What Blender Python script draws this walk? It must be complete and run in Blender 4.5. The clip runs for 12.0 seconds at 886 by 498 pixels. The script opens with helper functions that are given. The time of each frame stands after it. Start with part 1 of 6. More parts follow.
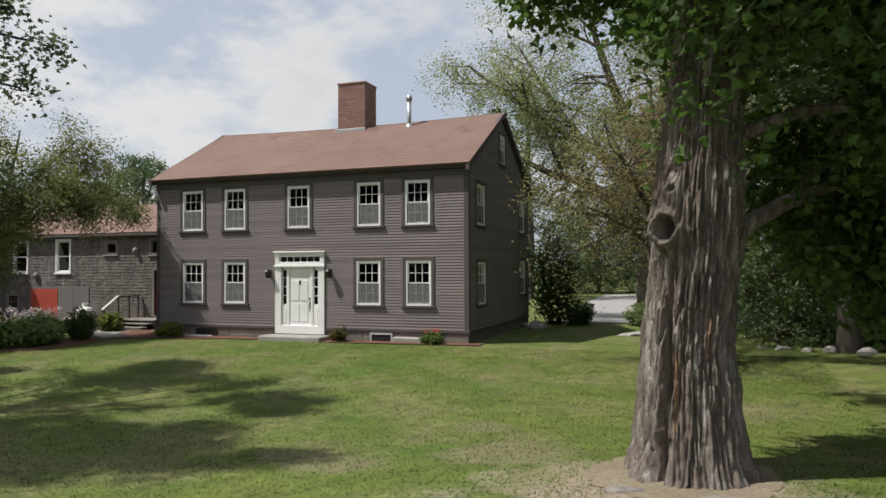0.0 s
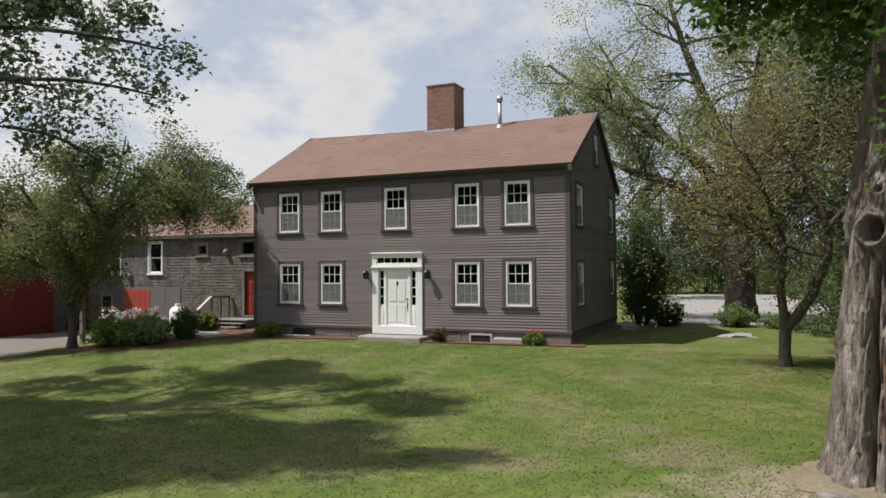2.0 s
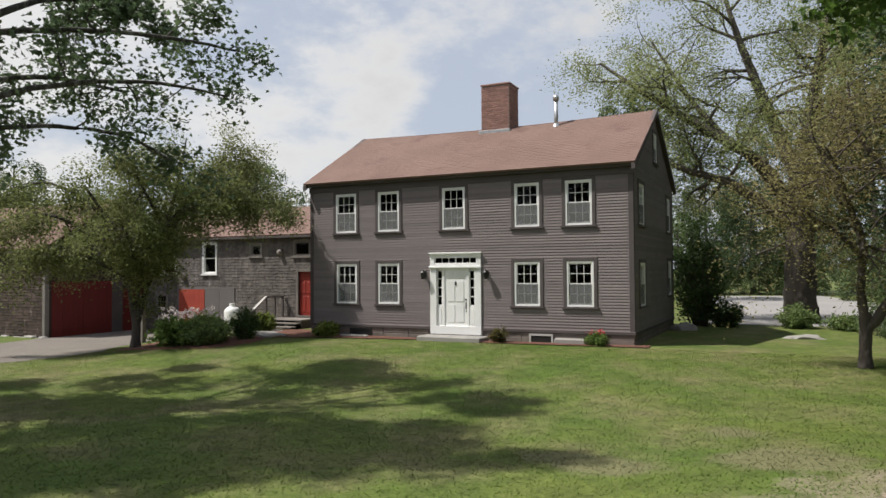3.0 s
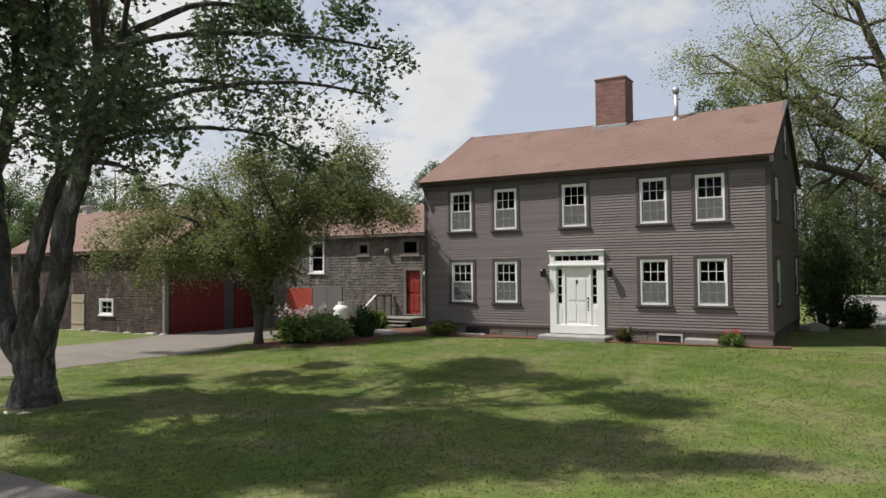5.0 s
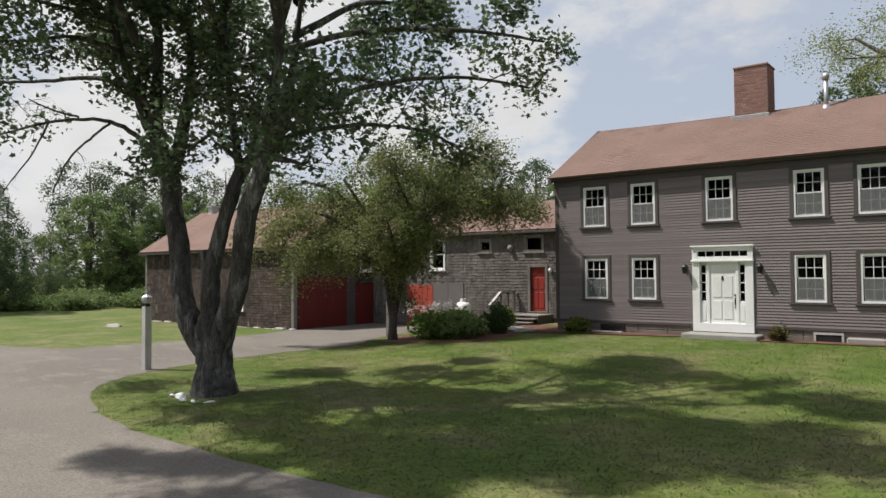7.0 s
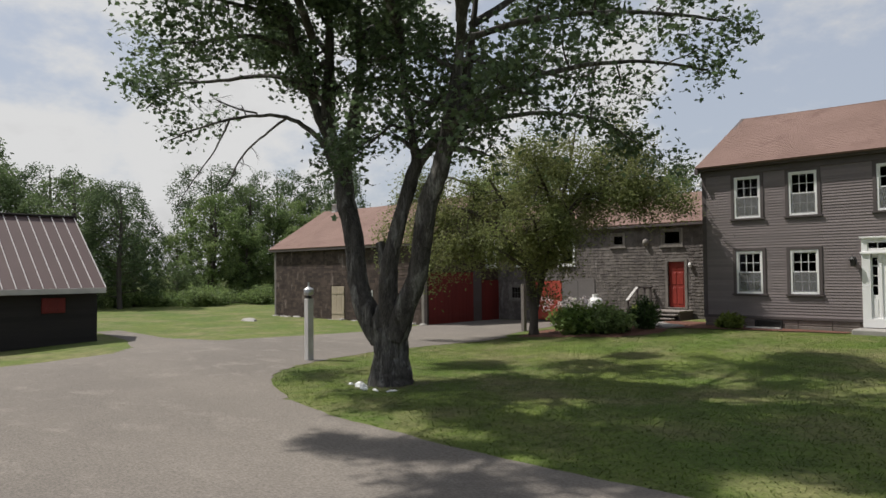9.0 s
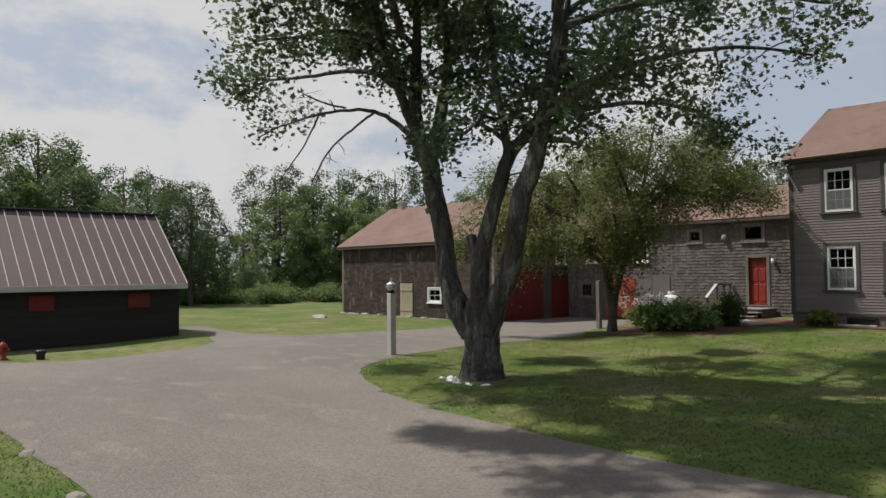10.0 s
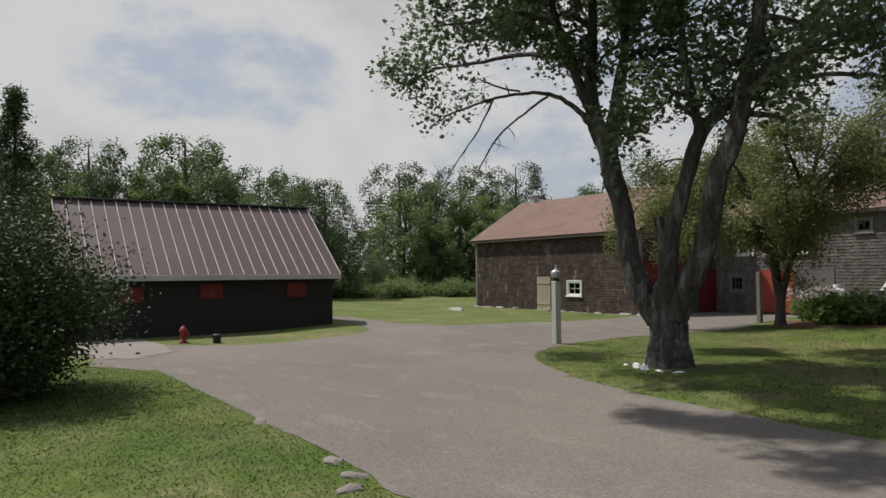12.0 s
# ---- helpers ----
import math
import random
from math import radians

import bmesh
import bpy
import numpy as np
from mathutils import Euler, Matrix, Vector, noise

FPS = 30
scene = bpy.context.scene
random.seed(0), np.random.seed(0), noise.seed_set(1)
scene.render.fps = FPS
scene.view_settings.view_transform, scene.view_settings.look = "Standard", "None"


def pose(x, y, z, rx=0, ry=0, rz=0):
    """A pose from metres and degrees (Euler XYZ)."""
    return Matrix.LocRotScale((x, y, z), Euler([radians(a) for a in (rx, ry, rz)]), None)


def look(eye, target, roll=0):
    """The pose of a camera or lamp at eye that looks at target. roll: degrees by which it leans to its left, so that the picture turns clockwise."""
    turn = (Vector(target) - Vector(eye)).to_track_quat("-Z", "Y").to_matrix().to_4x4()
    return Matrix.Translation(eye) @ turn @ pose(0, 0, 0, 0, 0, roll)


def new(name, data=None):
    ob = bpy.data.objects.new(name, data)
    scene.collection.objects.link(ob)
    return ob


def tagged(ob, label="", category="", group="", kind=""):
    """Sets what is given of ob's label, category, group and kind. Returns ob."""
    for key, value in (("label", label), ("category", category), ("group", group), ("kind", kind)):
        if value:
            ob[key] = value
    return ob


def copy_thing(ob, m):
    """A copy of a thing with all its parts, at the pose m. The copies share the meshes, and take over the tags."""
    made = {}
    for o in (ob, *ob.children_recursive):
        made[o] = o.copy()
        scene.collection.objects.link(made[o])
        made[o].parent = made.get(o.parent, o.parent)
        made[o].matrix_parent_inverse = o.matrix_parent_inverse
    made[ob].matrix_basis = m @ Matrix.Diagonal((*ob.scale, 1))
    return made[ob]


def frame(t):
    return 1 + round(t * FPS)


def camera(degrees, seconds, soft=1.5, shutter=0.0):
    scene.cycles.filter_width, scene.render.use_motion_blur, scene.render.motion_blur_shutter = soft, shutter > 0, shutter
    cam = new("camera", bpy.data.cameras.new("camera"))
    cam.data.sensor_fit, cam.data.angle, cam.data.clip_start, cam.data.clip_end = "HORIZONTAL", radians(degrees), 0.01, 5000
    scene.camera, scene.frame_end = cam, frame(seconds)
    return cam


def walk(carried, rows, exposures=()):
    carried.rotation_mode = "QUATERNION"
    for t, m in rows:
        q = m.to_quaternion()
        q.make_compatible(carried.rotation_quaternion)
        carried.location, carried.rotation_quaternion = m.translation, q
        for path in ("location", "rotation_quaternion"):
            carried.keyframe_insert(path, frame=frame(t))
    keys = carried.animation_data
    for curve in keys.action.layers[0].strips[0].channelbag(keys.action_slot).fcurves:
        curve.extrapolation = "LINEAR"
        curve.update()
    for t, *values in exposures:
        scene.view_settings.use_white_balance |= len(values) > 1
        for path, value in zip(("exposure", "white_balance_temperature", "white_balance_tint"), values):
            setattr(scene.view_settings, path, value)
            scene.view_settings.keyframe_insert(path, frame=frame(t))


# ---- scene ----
cam = camera(63.0, 12.0, 1.5)
PATH = [
    (0, (6.926, -21.269, 2.383), (6.241, -19.391, 2.44), -0.3),
    (0.5, (6.523, -21.432, 2.388), (5.824, -19.559, 2.445), -0.3),
    (1, (6.098, -21.611, 2.411), (5.378, -19.746, 2.468), -0.3),
    (1.5, (5.667, -21.786, 2.426), (4.911, -19.935, 2.482), -0.4),
    (2, (5.237, -22.01, 2.429), (4.444, -20.174, 2.486), -0.4),
    (2.5, (4.793, -22.157, 2.418), (3.961, -20.339, 2.476), -0.4),
    (3, (4.361, -22.314, 2.396), (3.49, -20.514, 2.457), -0.4),
    (5, (2.681, -22.952, 2.354), (1.648, -21.24, 2.416), -0.5),
    (5.5, (2.291, -23.165, 2.35), (1.213, -21.481, 2.411), -0.5),
    (6, (1.802, -23.388, 2.343), (0.684, -21.731, 2.403), -0.5),
    (6.5, (1.461, -23.602, 2.314), (0.291, -21.981, 2.374), -0.6),
    (7, (1.103, -23.835, 2.277), (-0.117, -22.252, 2.338), -0.5),
    (9, (-0.478, -24.905, 2.09), (-1.881, -23.481, 2.153), -0.6),
    (9.5, (-0.848, -25.143, 2.034), (-2.3, -23.768, 2.098), -0.6),
    (10, (-1.181, -25.42, 1.96), (-2.682, -24.1, 2.024), -0.6),
    (10.5, (-1.505, -25.701, 1.89), (-3.053, -24.437, 1.954), -0.6),
    (11, (-1.806, -25.983, 1.821), (-3.399, -24.775, 1.885), -0.6),
    (11.5, (-2.02, -26.257, 1.744), (-3.657, -25.111, 1.808), -0.6),
    (12, (-2.324, -26.59, 1.644), (-4.001, -25.502, 1.709), -0.5),
]
walk(cam, [(t, look(eye, target, roll)) for t, eye, target, roll in PATH], [(0, 0.2), (5, 0.26), (7, 0.22), (9, 0.06), (12, -0.16)])

# ---- world, sun, exposure ----
SUN_AWAY = Vector((0.41, 0.235, -0.76)).normalized()
world = bpy.data.worlds.new("world")
scene.world = world
world.use_nodes = True
wn, wl = world.node_tree.nodes, world.node_tree.links
wn.clear()
sky = wn.new("ShaderNodeTexSky")
sky.sky_type = "NISHITA"
sky.sun_disc = False
sky.sun_elevation = math.asin(-SUN_AWAY.z)
sky.sun_rotation = math.atan2(-SUN_AWAY.x, -SUN_AWAY.y)
sky.air_density, sky.dust_density, sky.ozone_density = 1.0, 2.5, 1.0
coord = wn.new("ShaderNodeTexCoord")
squash = wn.new("ShaderNodeMapping")
squash.inputs["Scale"].default_value = (1.0, 1.0, 1.9)
squash.inputs["Location"].default_value = (0.35, 0.9, 0.1)
wl.new(coord.outputs["Generated"], squash.inputs["Vector"])
puffs = wn.new("ShaderNodeTexNoise")
puffs.inputs["Scale"].default_value = 2.7
puffs.inputs["Detail"].default_value = 7.0
puffs.inputs["Roughness"].default_value = 0.6
wl.new(squash.outputs["Vector"], puffs.inputs["Vector"])
cover = wn.new("ShaderNodeMapRange")
cover.interpolation_type = "SMOOTHSTEP"
cover.inputs["From Min"].default_value, cover.inputs["From Max"].default_value = 0.44, 0.58
split = wn.new("ShaderNodeSeparateXYZ")
wl.new(coord.outputs["Generated"], split.inputs["Vector"])
west = wn.new("ShaderNodeMath")
west.operation = "MULTIPLY_ADD"
west.inputs[1].default_value, west.inputs[2].default_value = -0.28, -0.135
wl.new(split.outputs["X"], west.inputs[0])
more = wn.new("ShaderNodeMath")
wl.new(puffs.outputs["Fac"], more.inputs[0])
wl.new(west.outputs["Value"], more.inputs[1])
wl.new(more.outputs["Value"], cover.inputs["Value"])
shade = wn.new("ShaderNodeMapRange")
shade.inputs["From Min"].default_value, shade.inputs["From Max"].default_value = 0.5, 0.72
shade.inputs["To Min"].default_value, shade.inputs["To Max"].default_value = 6.7, 5.2
wl.new(puffs.outputs["Fac"], shade.inputs["Value"])
haze = wn.new("ShaderNodeMix")
haze.data_type = "RGBA"
haze.inputs["Factor"].default_value = 0.7
haze.inputs["B"].default_value = (5.0, 5.4, 6.2, 1)
wl.new(sky.outputs["Color"], haze.inputs["A"])
cloud = wn.new("ShaderNodeCombineColor")
for channel in ("Red", "Green", "Blue"):
    wl.new(shade.outputs["Result"], cloud.inputs[channel])
blend = wn.new("ShaderNodeMix")
blend.data_type = "RGBA"
wl.new(cover.outputs["Result"], blend.inputs["Factor"])
wl.new(haze.outputs["Result"], blend.inputs["A"])
wl.new(cloud.outputs["Color"], blend.inputs["B"])
glow = wn.new("ShaderNodeBackground")
glow.inputs["Strength"].default_value = 0.1
wl.new(blend.outputs["Result"], glow.inputs["Color"])
wout = wn.new("ShaderNodeOutputWorld")
wl.new(glow.outputs["Background"], wout.inputs["Surface"])

sun = new("sun", bpy.data.lights.new("sun", "SUN"))
sun.data.energy, sun.data.angle, sun.data.color = 4.6, radians(1.0), (1.0, 0.965, 0.915)
sun.matrix_world = look((0, 0, 40), Vector((0, 0, 40)) + SUN_AWAY)


# ---- materials ----
def material(name, a, b, scale=1.5, rough=0.85, bump=0.3, fine=40.0, stretch=(1, 1, 1), grain=0.25, vary=0.0, island=0.0,
             metal=0.0, through_light=0.0, spec=0.4, relief=0.01, patches=None, mottle=None, bare=()):
    """Two colours mixed by broad noise, darkened by fine grain, with bump. vary: value spread from piece to piece. patches: a third colour, its scale and its share."""
    m = bpy.data.materials.new(name)
    m.use_nodes = True
    n, l = m.node_tree.nodes, m.node_tree.links
    bsdf = n["Principled BSDF"]
    geo = n.new("ShaderNodeNewGeometry")
    where = n.new("ShaderNodeMapping")
    where.inputs["Scale"].default_value = stretch
    l.new(geo.outputs["Position"], where.inputs["Vector"])

    def noise_node(size, detail):
        t = n.new("ShaderNodeTexNoise")
        t.inputs["Scale"].default_value, t.inputs["Detail"].default_value, t.inputs["Roughness"].default_value = size, detail, 0.62
        l.new(where.outputs["Vector"], t.inputs["Vector"])
        return t.outputs["Fac"]

    def ranged(value, lo, hi, to_lo, to_hi):
        r = n.new("ShaderNodeMapRange")
        for key, v in (("From Min", lo), ("From Max", hi), ("To Min", to_lo), ("To Max", to_hi)):
            r.inputs[key].default_value = v
        l.new(value, r.inputs["Value"])
        return r.outputs["Result"]

    def mixed(factor, x, y, kind="MIX"):
        k = n.new("ShaderNodeMix")
        k.data_type, k.blend_type = "RGBA", kind
        if isinstance(factor, float):
            k.inputs["Factor"].default_value = factor
        else:
            l.new(factor, k.inputs["Factor"])
        for key, v in (("A", x), ("B", y)):
            if isinstance(v, tuple):
                k.inputs[key].default_value = (*v, 1)
            else:
                l.new(v, k.inputs[key])
        return k.outputs["Result"]

    def times(colour, value):
        k = n.new("ShaderNodeVectorMath")
        k.operation = "SCALE"
        l.new(colour, k.inputs[0])
        l.new(value, k.inputs["Scale"])
        return k.outputs["Vector"]

    broad, small = noise_node(scale, 4), noise_node(fine, 5)
    colour = mixed(ranged(broad, 0.36, 0.64, 0, 1), a, b)
    if patches:
        tint, size, share, *soft = patches
        blur = soft[0] if soft else 0.06
        colour = mixed(ranged(noise_node(size, 5), 0.68 - blur - share * 0.3, 0.68 + blur - share * 0.3, 0, 1), colour, tint)
    if mottle:
        colour = times(colour, ranged(noise_node(mottle[0], 6), 0.3, 0.7, 1 - mottle[1], 1 + mottle[1]))
    for bx, by, rx, ry, tint in bare:
        off = n.new("ShaderNodeMapping")
        off.vector_type = "TEXTURE"
        off.inputs["Location"].default_value, off.inputs["Scale"].default_value = (bx, by, 0), (rx, ry, 1e6)
        l.new(geo.outputs["Position"], off.inputs["Vector"])
        away = n.new("ShaderNodeVectorMath")
        away.operation = "LENGTH"
        l.new(off.outputs["Vector"], away.inputs[0])
        ragged = n.new("ShaderNodeMath")
        ragged.operation = "MULTIPLY_ADD"
        ragged.inputs[1].default_value = 2.2
        l.new(noise_node(1.1, 7), ragged.inputs[0])
        l.new(away.outputs["Value"], ragged.inputs[2])
        colour = mixed(ranged(ragged.outputs["Value"], 1.55, 2.1, 1, 0), colour, tint)
    colour = times(colour, ranged(small, 0.25, 0.75, 1 - grain, 1 + grain))
    if vary:
        info = n.new("ShaderNodeObjectInfo")
        colour = times(colour, ranged(info.outputs["Random"], 0, 1, 1 - vary, 1 + vary))
    if island:
        colour = times(colour, ranged(geo.outputs["Random Per Island"], 0, 1, 1 - island, 1 + island))
    l.new(colour, bsdf.inputs["Base Color"])
    bsdf.inputs["Roughness"].default_value, bsdf.inputs["Metallic"].default_value = rough, metal
    bsdf.inputs["Specular IOR Level"].default_value = spec
    if bump:
        b_node = n.new("ShaderNodeBump")
        b_node.inputs["Strength"].default_value, b_node.inputs["Distance"].default_value = bump, relief
        l.new(small, b_node.inputs["Height"])
        l.new(b_node.outputs["Normal"], bsdf.inputs["Normal"])
    if through_light:
        leaf = n.new("ShaderNodeBsdfTranslucent")
        l.new(colour, leaf.inputs["Color"])
        both = n.new("ShaderNodeMixShader")
        both.inputs["Fac"].default_value = through_light
        l.new(bsdf.outputs["BSDF"], both.inputs[1])
        l.new(leaf.outputs["BSDF"], both.inputs[2])
        l.new(both.outputs["Shader"], n["Material Output"].inputs["Surface"])
    return m


def glass_material(name):
    m = bpy.data.materials.new(name)
    m.use_nodes = True
    bsdf = m.node_tree.nodes["Principled BSDF"]
    bsdf.inputs["Base Color"].default_value = (0.85, 0.9, 0.88, 1)
    bsdf.inputs["Transmission Weight"].default_value = 1.0
    bsdf.inputs["Roughness"].default_value = 0.02
    bsdf.inputs["IOR"].default_value = 1.15
    return m


def screen_material(name):
    m = bpy.data.materials.new(name)
    m.use_nodes = True
    bsdf = m.node_tree.nodes["Principled BSDF"]
    bsdf.inputs["Base Color"].default_value = (0.24, 0.24, 0.24, 1)
    bsdf.inputs["Alpha"].default_value = 0.42
    bsdf.inputs["Roughness"].default_value = 0.9
    return m


M_CLAP = material("brown_clapboard_paint", (0.182, 0.152, 0.148), (0.214, 0.179, 0.174), 0.7, 0.75, 0.25, 30, (0.25, 1, 3), 0.14, vary=0.10, patches=((0.205, 0.18, 0.172), 3.0, 0.12))
M_TRIM = material("brown_trim_paint", (0.082, 0.067, 0.065), (0.098, 0.080, 0.078), 1.2, 0.7, 0.15, 40, grain=0.1)
M_WHITE = material("white_paint", (0.82, 0.81, 0.79), (0.77, 0.76, 0.74), 1.5, 0.5, 0.05, 30, grain=0.05)
M_ROOF = material("brown_roof_shingle", (0.172, 0.108, 0.087), (0.200, 0.127, 0.104), 0.5, 0.95, 0.5, 90, grain=0.25, island=0.07, patches=((0.155, 0.094, 0.077), 0.9, 0.25))
M_BRICK = material("red_brick", (0.32, 0.178, 0.143), (0.27, 0.148, 0.120), 3.0, 0.9, 0.5, 60, grain=0.25, vary=0.22)
M_MORTAR = material("mortar", (0.30, 0.25, 0.22), (0.24, 0.20, 0.18), 3, 0.95, 0.4, 80)
M_GRANITE = material("grey_granite", (0.34, 0.32, 0.29), (0.27, 0.255, 0.235), 2.0, 0.85, 0.5, 50, grain=0.25, vary=0.12)
M_FOUND = material("painted_foundation", (0.205, 0.168, 0.150), (0.150, 0.122, 0.110), 1.5, 0.9, 0.5, 25, grain=0.2)
M_SHINGLE = material("weathered_shingle", (0.142, 0.124, 0.112), (0.094, 0.081, 0.074), 1.1, 0.92, 0.6, 30, (2, 2, 0.35), 0.35, vary=0.22, island=0.22, patches=((0.225, 0.205, 0.19), 0.9, 0.18))
M_BARNWOOD = material("dark_barn_board", (0.052, 0.036, 0.029), (0.078, 0.055, 0.045), 0.8, 0.92, 0.5, 40, (2, 2, 0.6), 0.35, vary=0.36, island=0.36, patches=((0.24, 0.20, 0.175), 1.6, 0.05))
M_GREYWOOD = material("grey_weathered_wood", (0.26, 0.235, 0.21), (0.17, 0.15, 0.135), 2.0, 0.9, 0.4, 30, (4, 4, 0.5), 0.25, vary=0.15)
M_GREYPAINT = material("grey_painted_panel", (0.165, 0.148, 0.140), (0.145, 0.130, 0.124), 1.0, 0.8, 0.1, 30, grain=0.08)
M_RED = material("red_paint", (0.30, 0.036, 0.024), (0.25, 0.029, 0.020), 1.5, 0.55, 0.12, 25, (2, 2, 0.5), 0.12)
M_REDFADED = material("orange_red_paint", (0.42, 0.075, 0.045), (0.36, 0.06, 0.04), 1.5, 0.6, 0.12, 25, grain=0.1)
M_BARNRED = material("barn_red_paint", (0.15, 0.018, 0.014), (0.12, 0.015, 0.012), 1.2, 0.7, 0.15, 20, (3, 3, 0.4), 0.18)
M_BLACKISH = material("dark_brown_siding", (0.020, 0.017, 0.016), (0.027, 0.023, 0.021), 0.8, 0.85, 0.3, 30, (1, 0.3, 3), 0.2, vary=0.12)
M_METALROOF = material("brown_metal_roof", (0.100, 0.064, 0.058), (0.114, 0.074, 0.067), 0.5, 0.6, 0.05, 15, grain=0.06, spec=0.5)
M_RIB = material("pale_roof_rib", (0.66, 0.62, 0.60), (0.58, 0.54, 0.52), 2.0, 0.4, 0.0, 20, grain=0.06)
M_LIGHTTRIM = material("pale_grey_trim", (0.50, 0.48, 0.45), (0.42, 0.40, 0.38), 1.5, 0.7, 0.1, 30, grain=0.1)
M_BLACK = material("black_iron", (0.02, 0.02, 0.02), (0.03, 0.028, 0.026), 4, 0.5, 0.1, 60, metal=0.3)
M_ZINC = material("galvanised_metal", (0.52, 0.52, 0.52), (0.44, 0.44, 0.44), 5, 0.4, 0.05, 60, grain=0.08, metal=0.8)
# near-black colour stands in for the shade of unlit rooms
M_ROOMSHADE = material("painted_room_shade", (0.05, 0.045, 0.04), (0.04, 0.036, 0.032), 1, 0.95, 0.0, 10)
M_GLASS = glass_material("window_glass")
M_SCREEN = screen_material("insect_screen")
DRY = ((1.9, -12.2, 1.1, 0.6, (0.150, 0.148, 0.066)), (3.6, -9.7, 0.9, 0.5, (0.150, 0.148, 0.066)), (4.3, -11.5, 1.2, 0.8, (0.150, 0.148, 0.066)), (1.2, -12.0, 0.9, 0.5, (0.150, 0.148, 0.066)))
M_GRASS = material("mown_lawn", (0.070, 0.108, 0.015), (0.104, 0.130, 0.024), 0.28, 0.95, 0.6, 16, grain=0.32, relief=0.04, patches=((0.172, 0.156, 0.070), 0.5, 0.30, 0.14), mottle=(2.6, 0.28), bare=((6.4, -12.9, 2.5, 1.7, (0.255, 0.208, 0.150)), (-12.4, -14.5, 1.1, 0.9, (0.16, 0.13, 0.09)), *DRY))
M_BLADE = material("grass_blade", (0.086, 0.146, 0.018), (0.120, 0.164, 0.026), 0.28, 0.8, 0.0, 12, grain=0.15, island=0.22, through_light=0.3, patches=((0.18, 0.17, 0.075), 0.5, 0.24, 0.14), mottle=(2.6, 0.24), bare=DRY)
M_VERGE = material("verge_blade", (0.062, 0.122, 0.011), (0.088, 0.140, 0.016), 0.28, 0.8, 0.0, 12, grain=0.15, island=0.22, through_light=0.3, mottle=(2.6, 0.24))
M_DRIVE = material("worn_asphalt_drive", (0.182, 0.159, 0.135), (0.145, 0.127, 0.109), 0.22, 0.95, 0.8, 34, (0.6, 1, 1), grain=0.42, patches=((0.195, 0.171, 0.146), 1.6, 0.25))
M_ROAD = material("pale_road", (0.30, 0.285, 0.27), (0.26, 0.245, 0.235), 0.2, 0.9, 0.3, 40, grain=0.12)
M_CONC = material("concrete_apron", (0.235, 0.206, 0.178), (0.195, 0.172, 0.150), 0.6, 0.9, 0.3, 40, grain=0.12)
M_MULCH = material("red_mulch", (0.175, 0.078, 0.052), (0.115, 0.052, 0.036), 2.5, 0.95, 1.0, 30, grain=0.45, relief=0.04)
M_DIRT = material("bare_soil_chips", (0.265, 0.216, 0.156), (0.205, 0.165, 0.115), 1.4, 0.95, 1.0, 26, grain=0.4, relief=0.03, patches=((0.20, 0.17, 0.10), 2.2, 0.42, 0.12))
M_BARK = material("grey_maple_bark", (0.094, 0.086, 0.076), (0.040, 0.035, 0.032), 1.6, 0.95, 1.0, 12, (4, 4, 0.7), 0.65, relief=0.02, patches=((0.20, 0.192, 0.175), 1.2, 0.30))
M_OLDBARK = material("old_peeling_bark", (0.225, 0.187, 0.157), (0.112, 0.090, 0.074), 2.4, 0.95, 1.0, 30, (4, 4, 0.9), 0.65, relief=0.02, patches=((0.37, 0.335, 0.30), 1.5, 0.33))
M_RAWWOOD = material("exposed_orange_wood", (0.27, 0.17, 0.10), (0.19, 0.12, 0.07), 4, 0.9, 0.6, 30, (5, 5, 0.6), 0.3)
M_TWIG = material("dark_branch_bark", (0.10, 0.085, 0.072), (0.07, 0.058, 0.05), 2.0, 0.95, 0.5, 30, (3, 3, 0.8), 0.3)


def leaves(name, a, b, island=0.40, light=0.5, scale=0.6):
    return material(name, a, b, scale, 0.55, 0.0, 8, grain=0.15, island=island, through_light=light, spec=0.35)


L_MAPLE = leaves("dark_maple_leaf", (0.086, 0.128, 0.062), (0.114, 0.160, 0.078), 0.40, 0.38)
L_BRIGHT = leaves("bright_maple_leaf", (0.058, 0.108, 0.020), (0.078, 0.132, 0.028))
L_APPLE = leaves("olive_apple_leaf", (0.155, 0.190, 0.064), (0.208, 0.220, 0.084), 0.4, 0.55)
L_TAWNY = leaves("tawny_apple_leaf", (0.225, 0.222, 0.088), (0.285, 0.240, 0.110))
L_WILLOW = leaves("pale_willow_leaf", (0.245, 0.285, 0.110), (0.295, 0.325, 0.140))
L_DARKSHRUB = leaves("dark_glossy_leaf", (0.042, 0.066, 0.020), (0.062, 0.086, 0.030), 0.4, 0.12)
L_WOOD_A = leaves("mid_wood_leaf", (0.100, 0.145, 0.060), (0.134, 0.182, 0.074))
L_WOOD_B = leaves("light_wood_leaf", (0.165, 0.236, 0.080), (0.204, 0.262, 0.098))
L_WOOD_C = leaves("dark_wood_leaf", (0.070, 0.108, 0.050), (0.092, 0.130, 0.060))
L_SHRUB = leaves("shrub_leaf", (0.150, 0.225, 0.058), (0.215, 0.300, 0.082))
L_LILAC = leaves("dark_lilac_leaf", (0.052, 0.092, 0.026), (0.080, 0.125, 0.036), 0.4, 0.3)
L_HOSTA = leaves("yellow_green_leaf", (0.16, 0.21, 0.045), (0.20, 0.24, 0.06))
L_PETAL = leaves("white_pink_petal", (0.86, 0.82, 0.80), (0.80, 0.70, 0.70), 0.1, 0.3)
L_REDPETAL = leaves("red_petal", (0.5, 0.05, 0.04), (0.42, 0.08, 0.05), 0.2, 0.2)
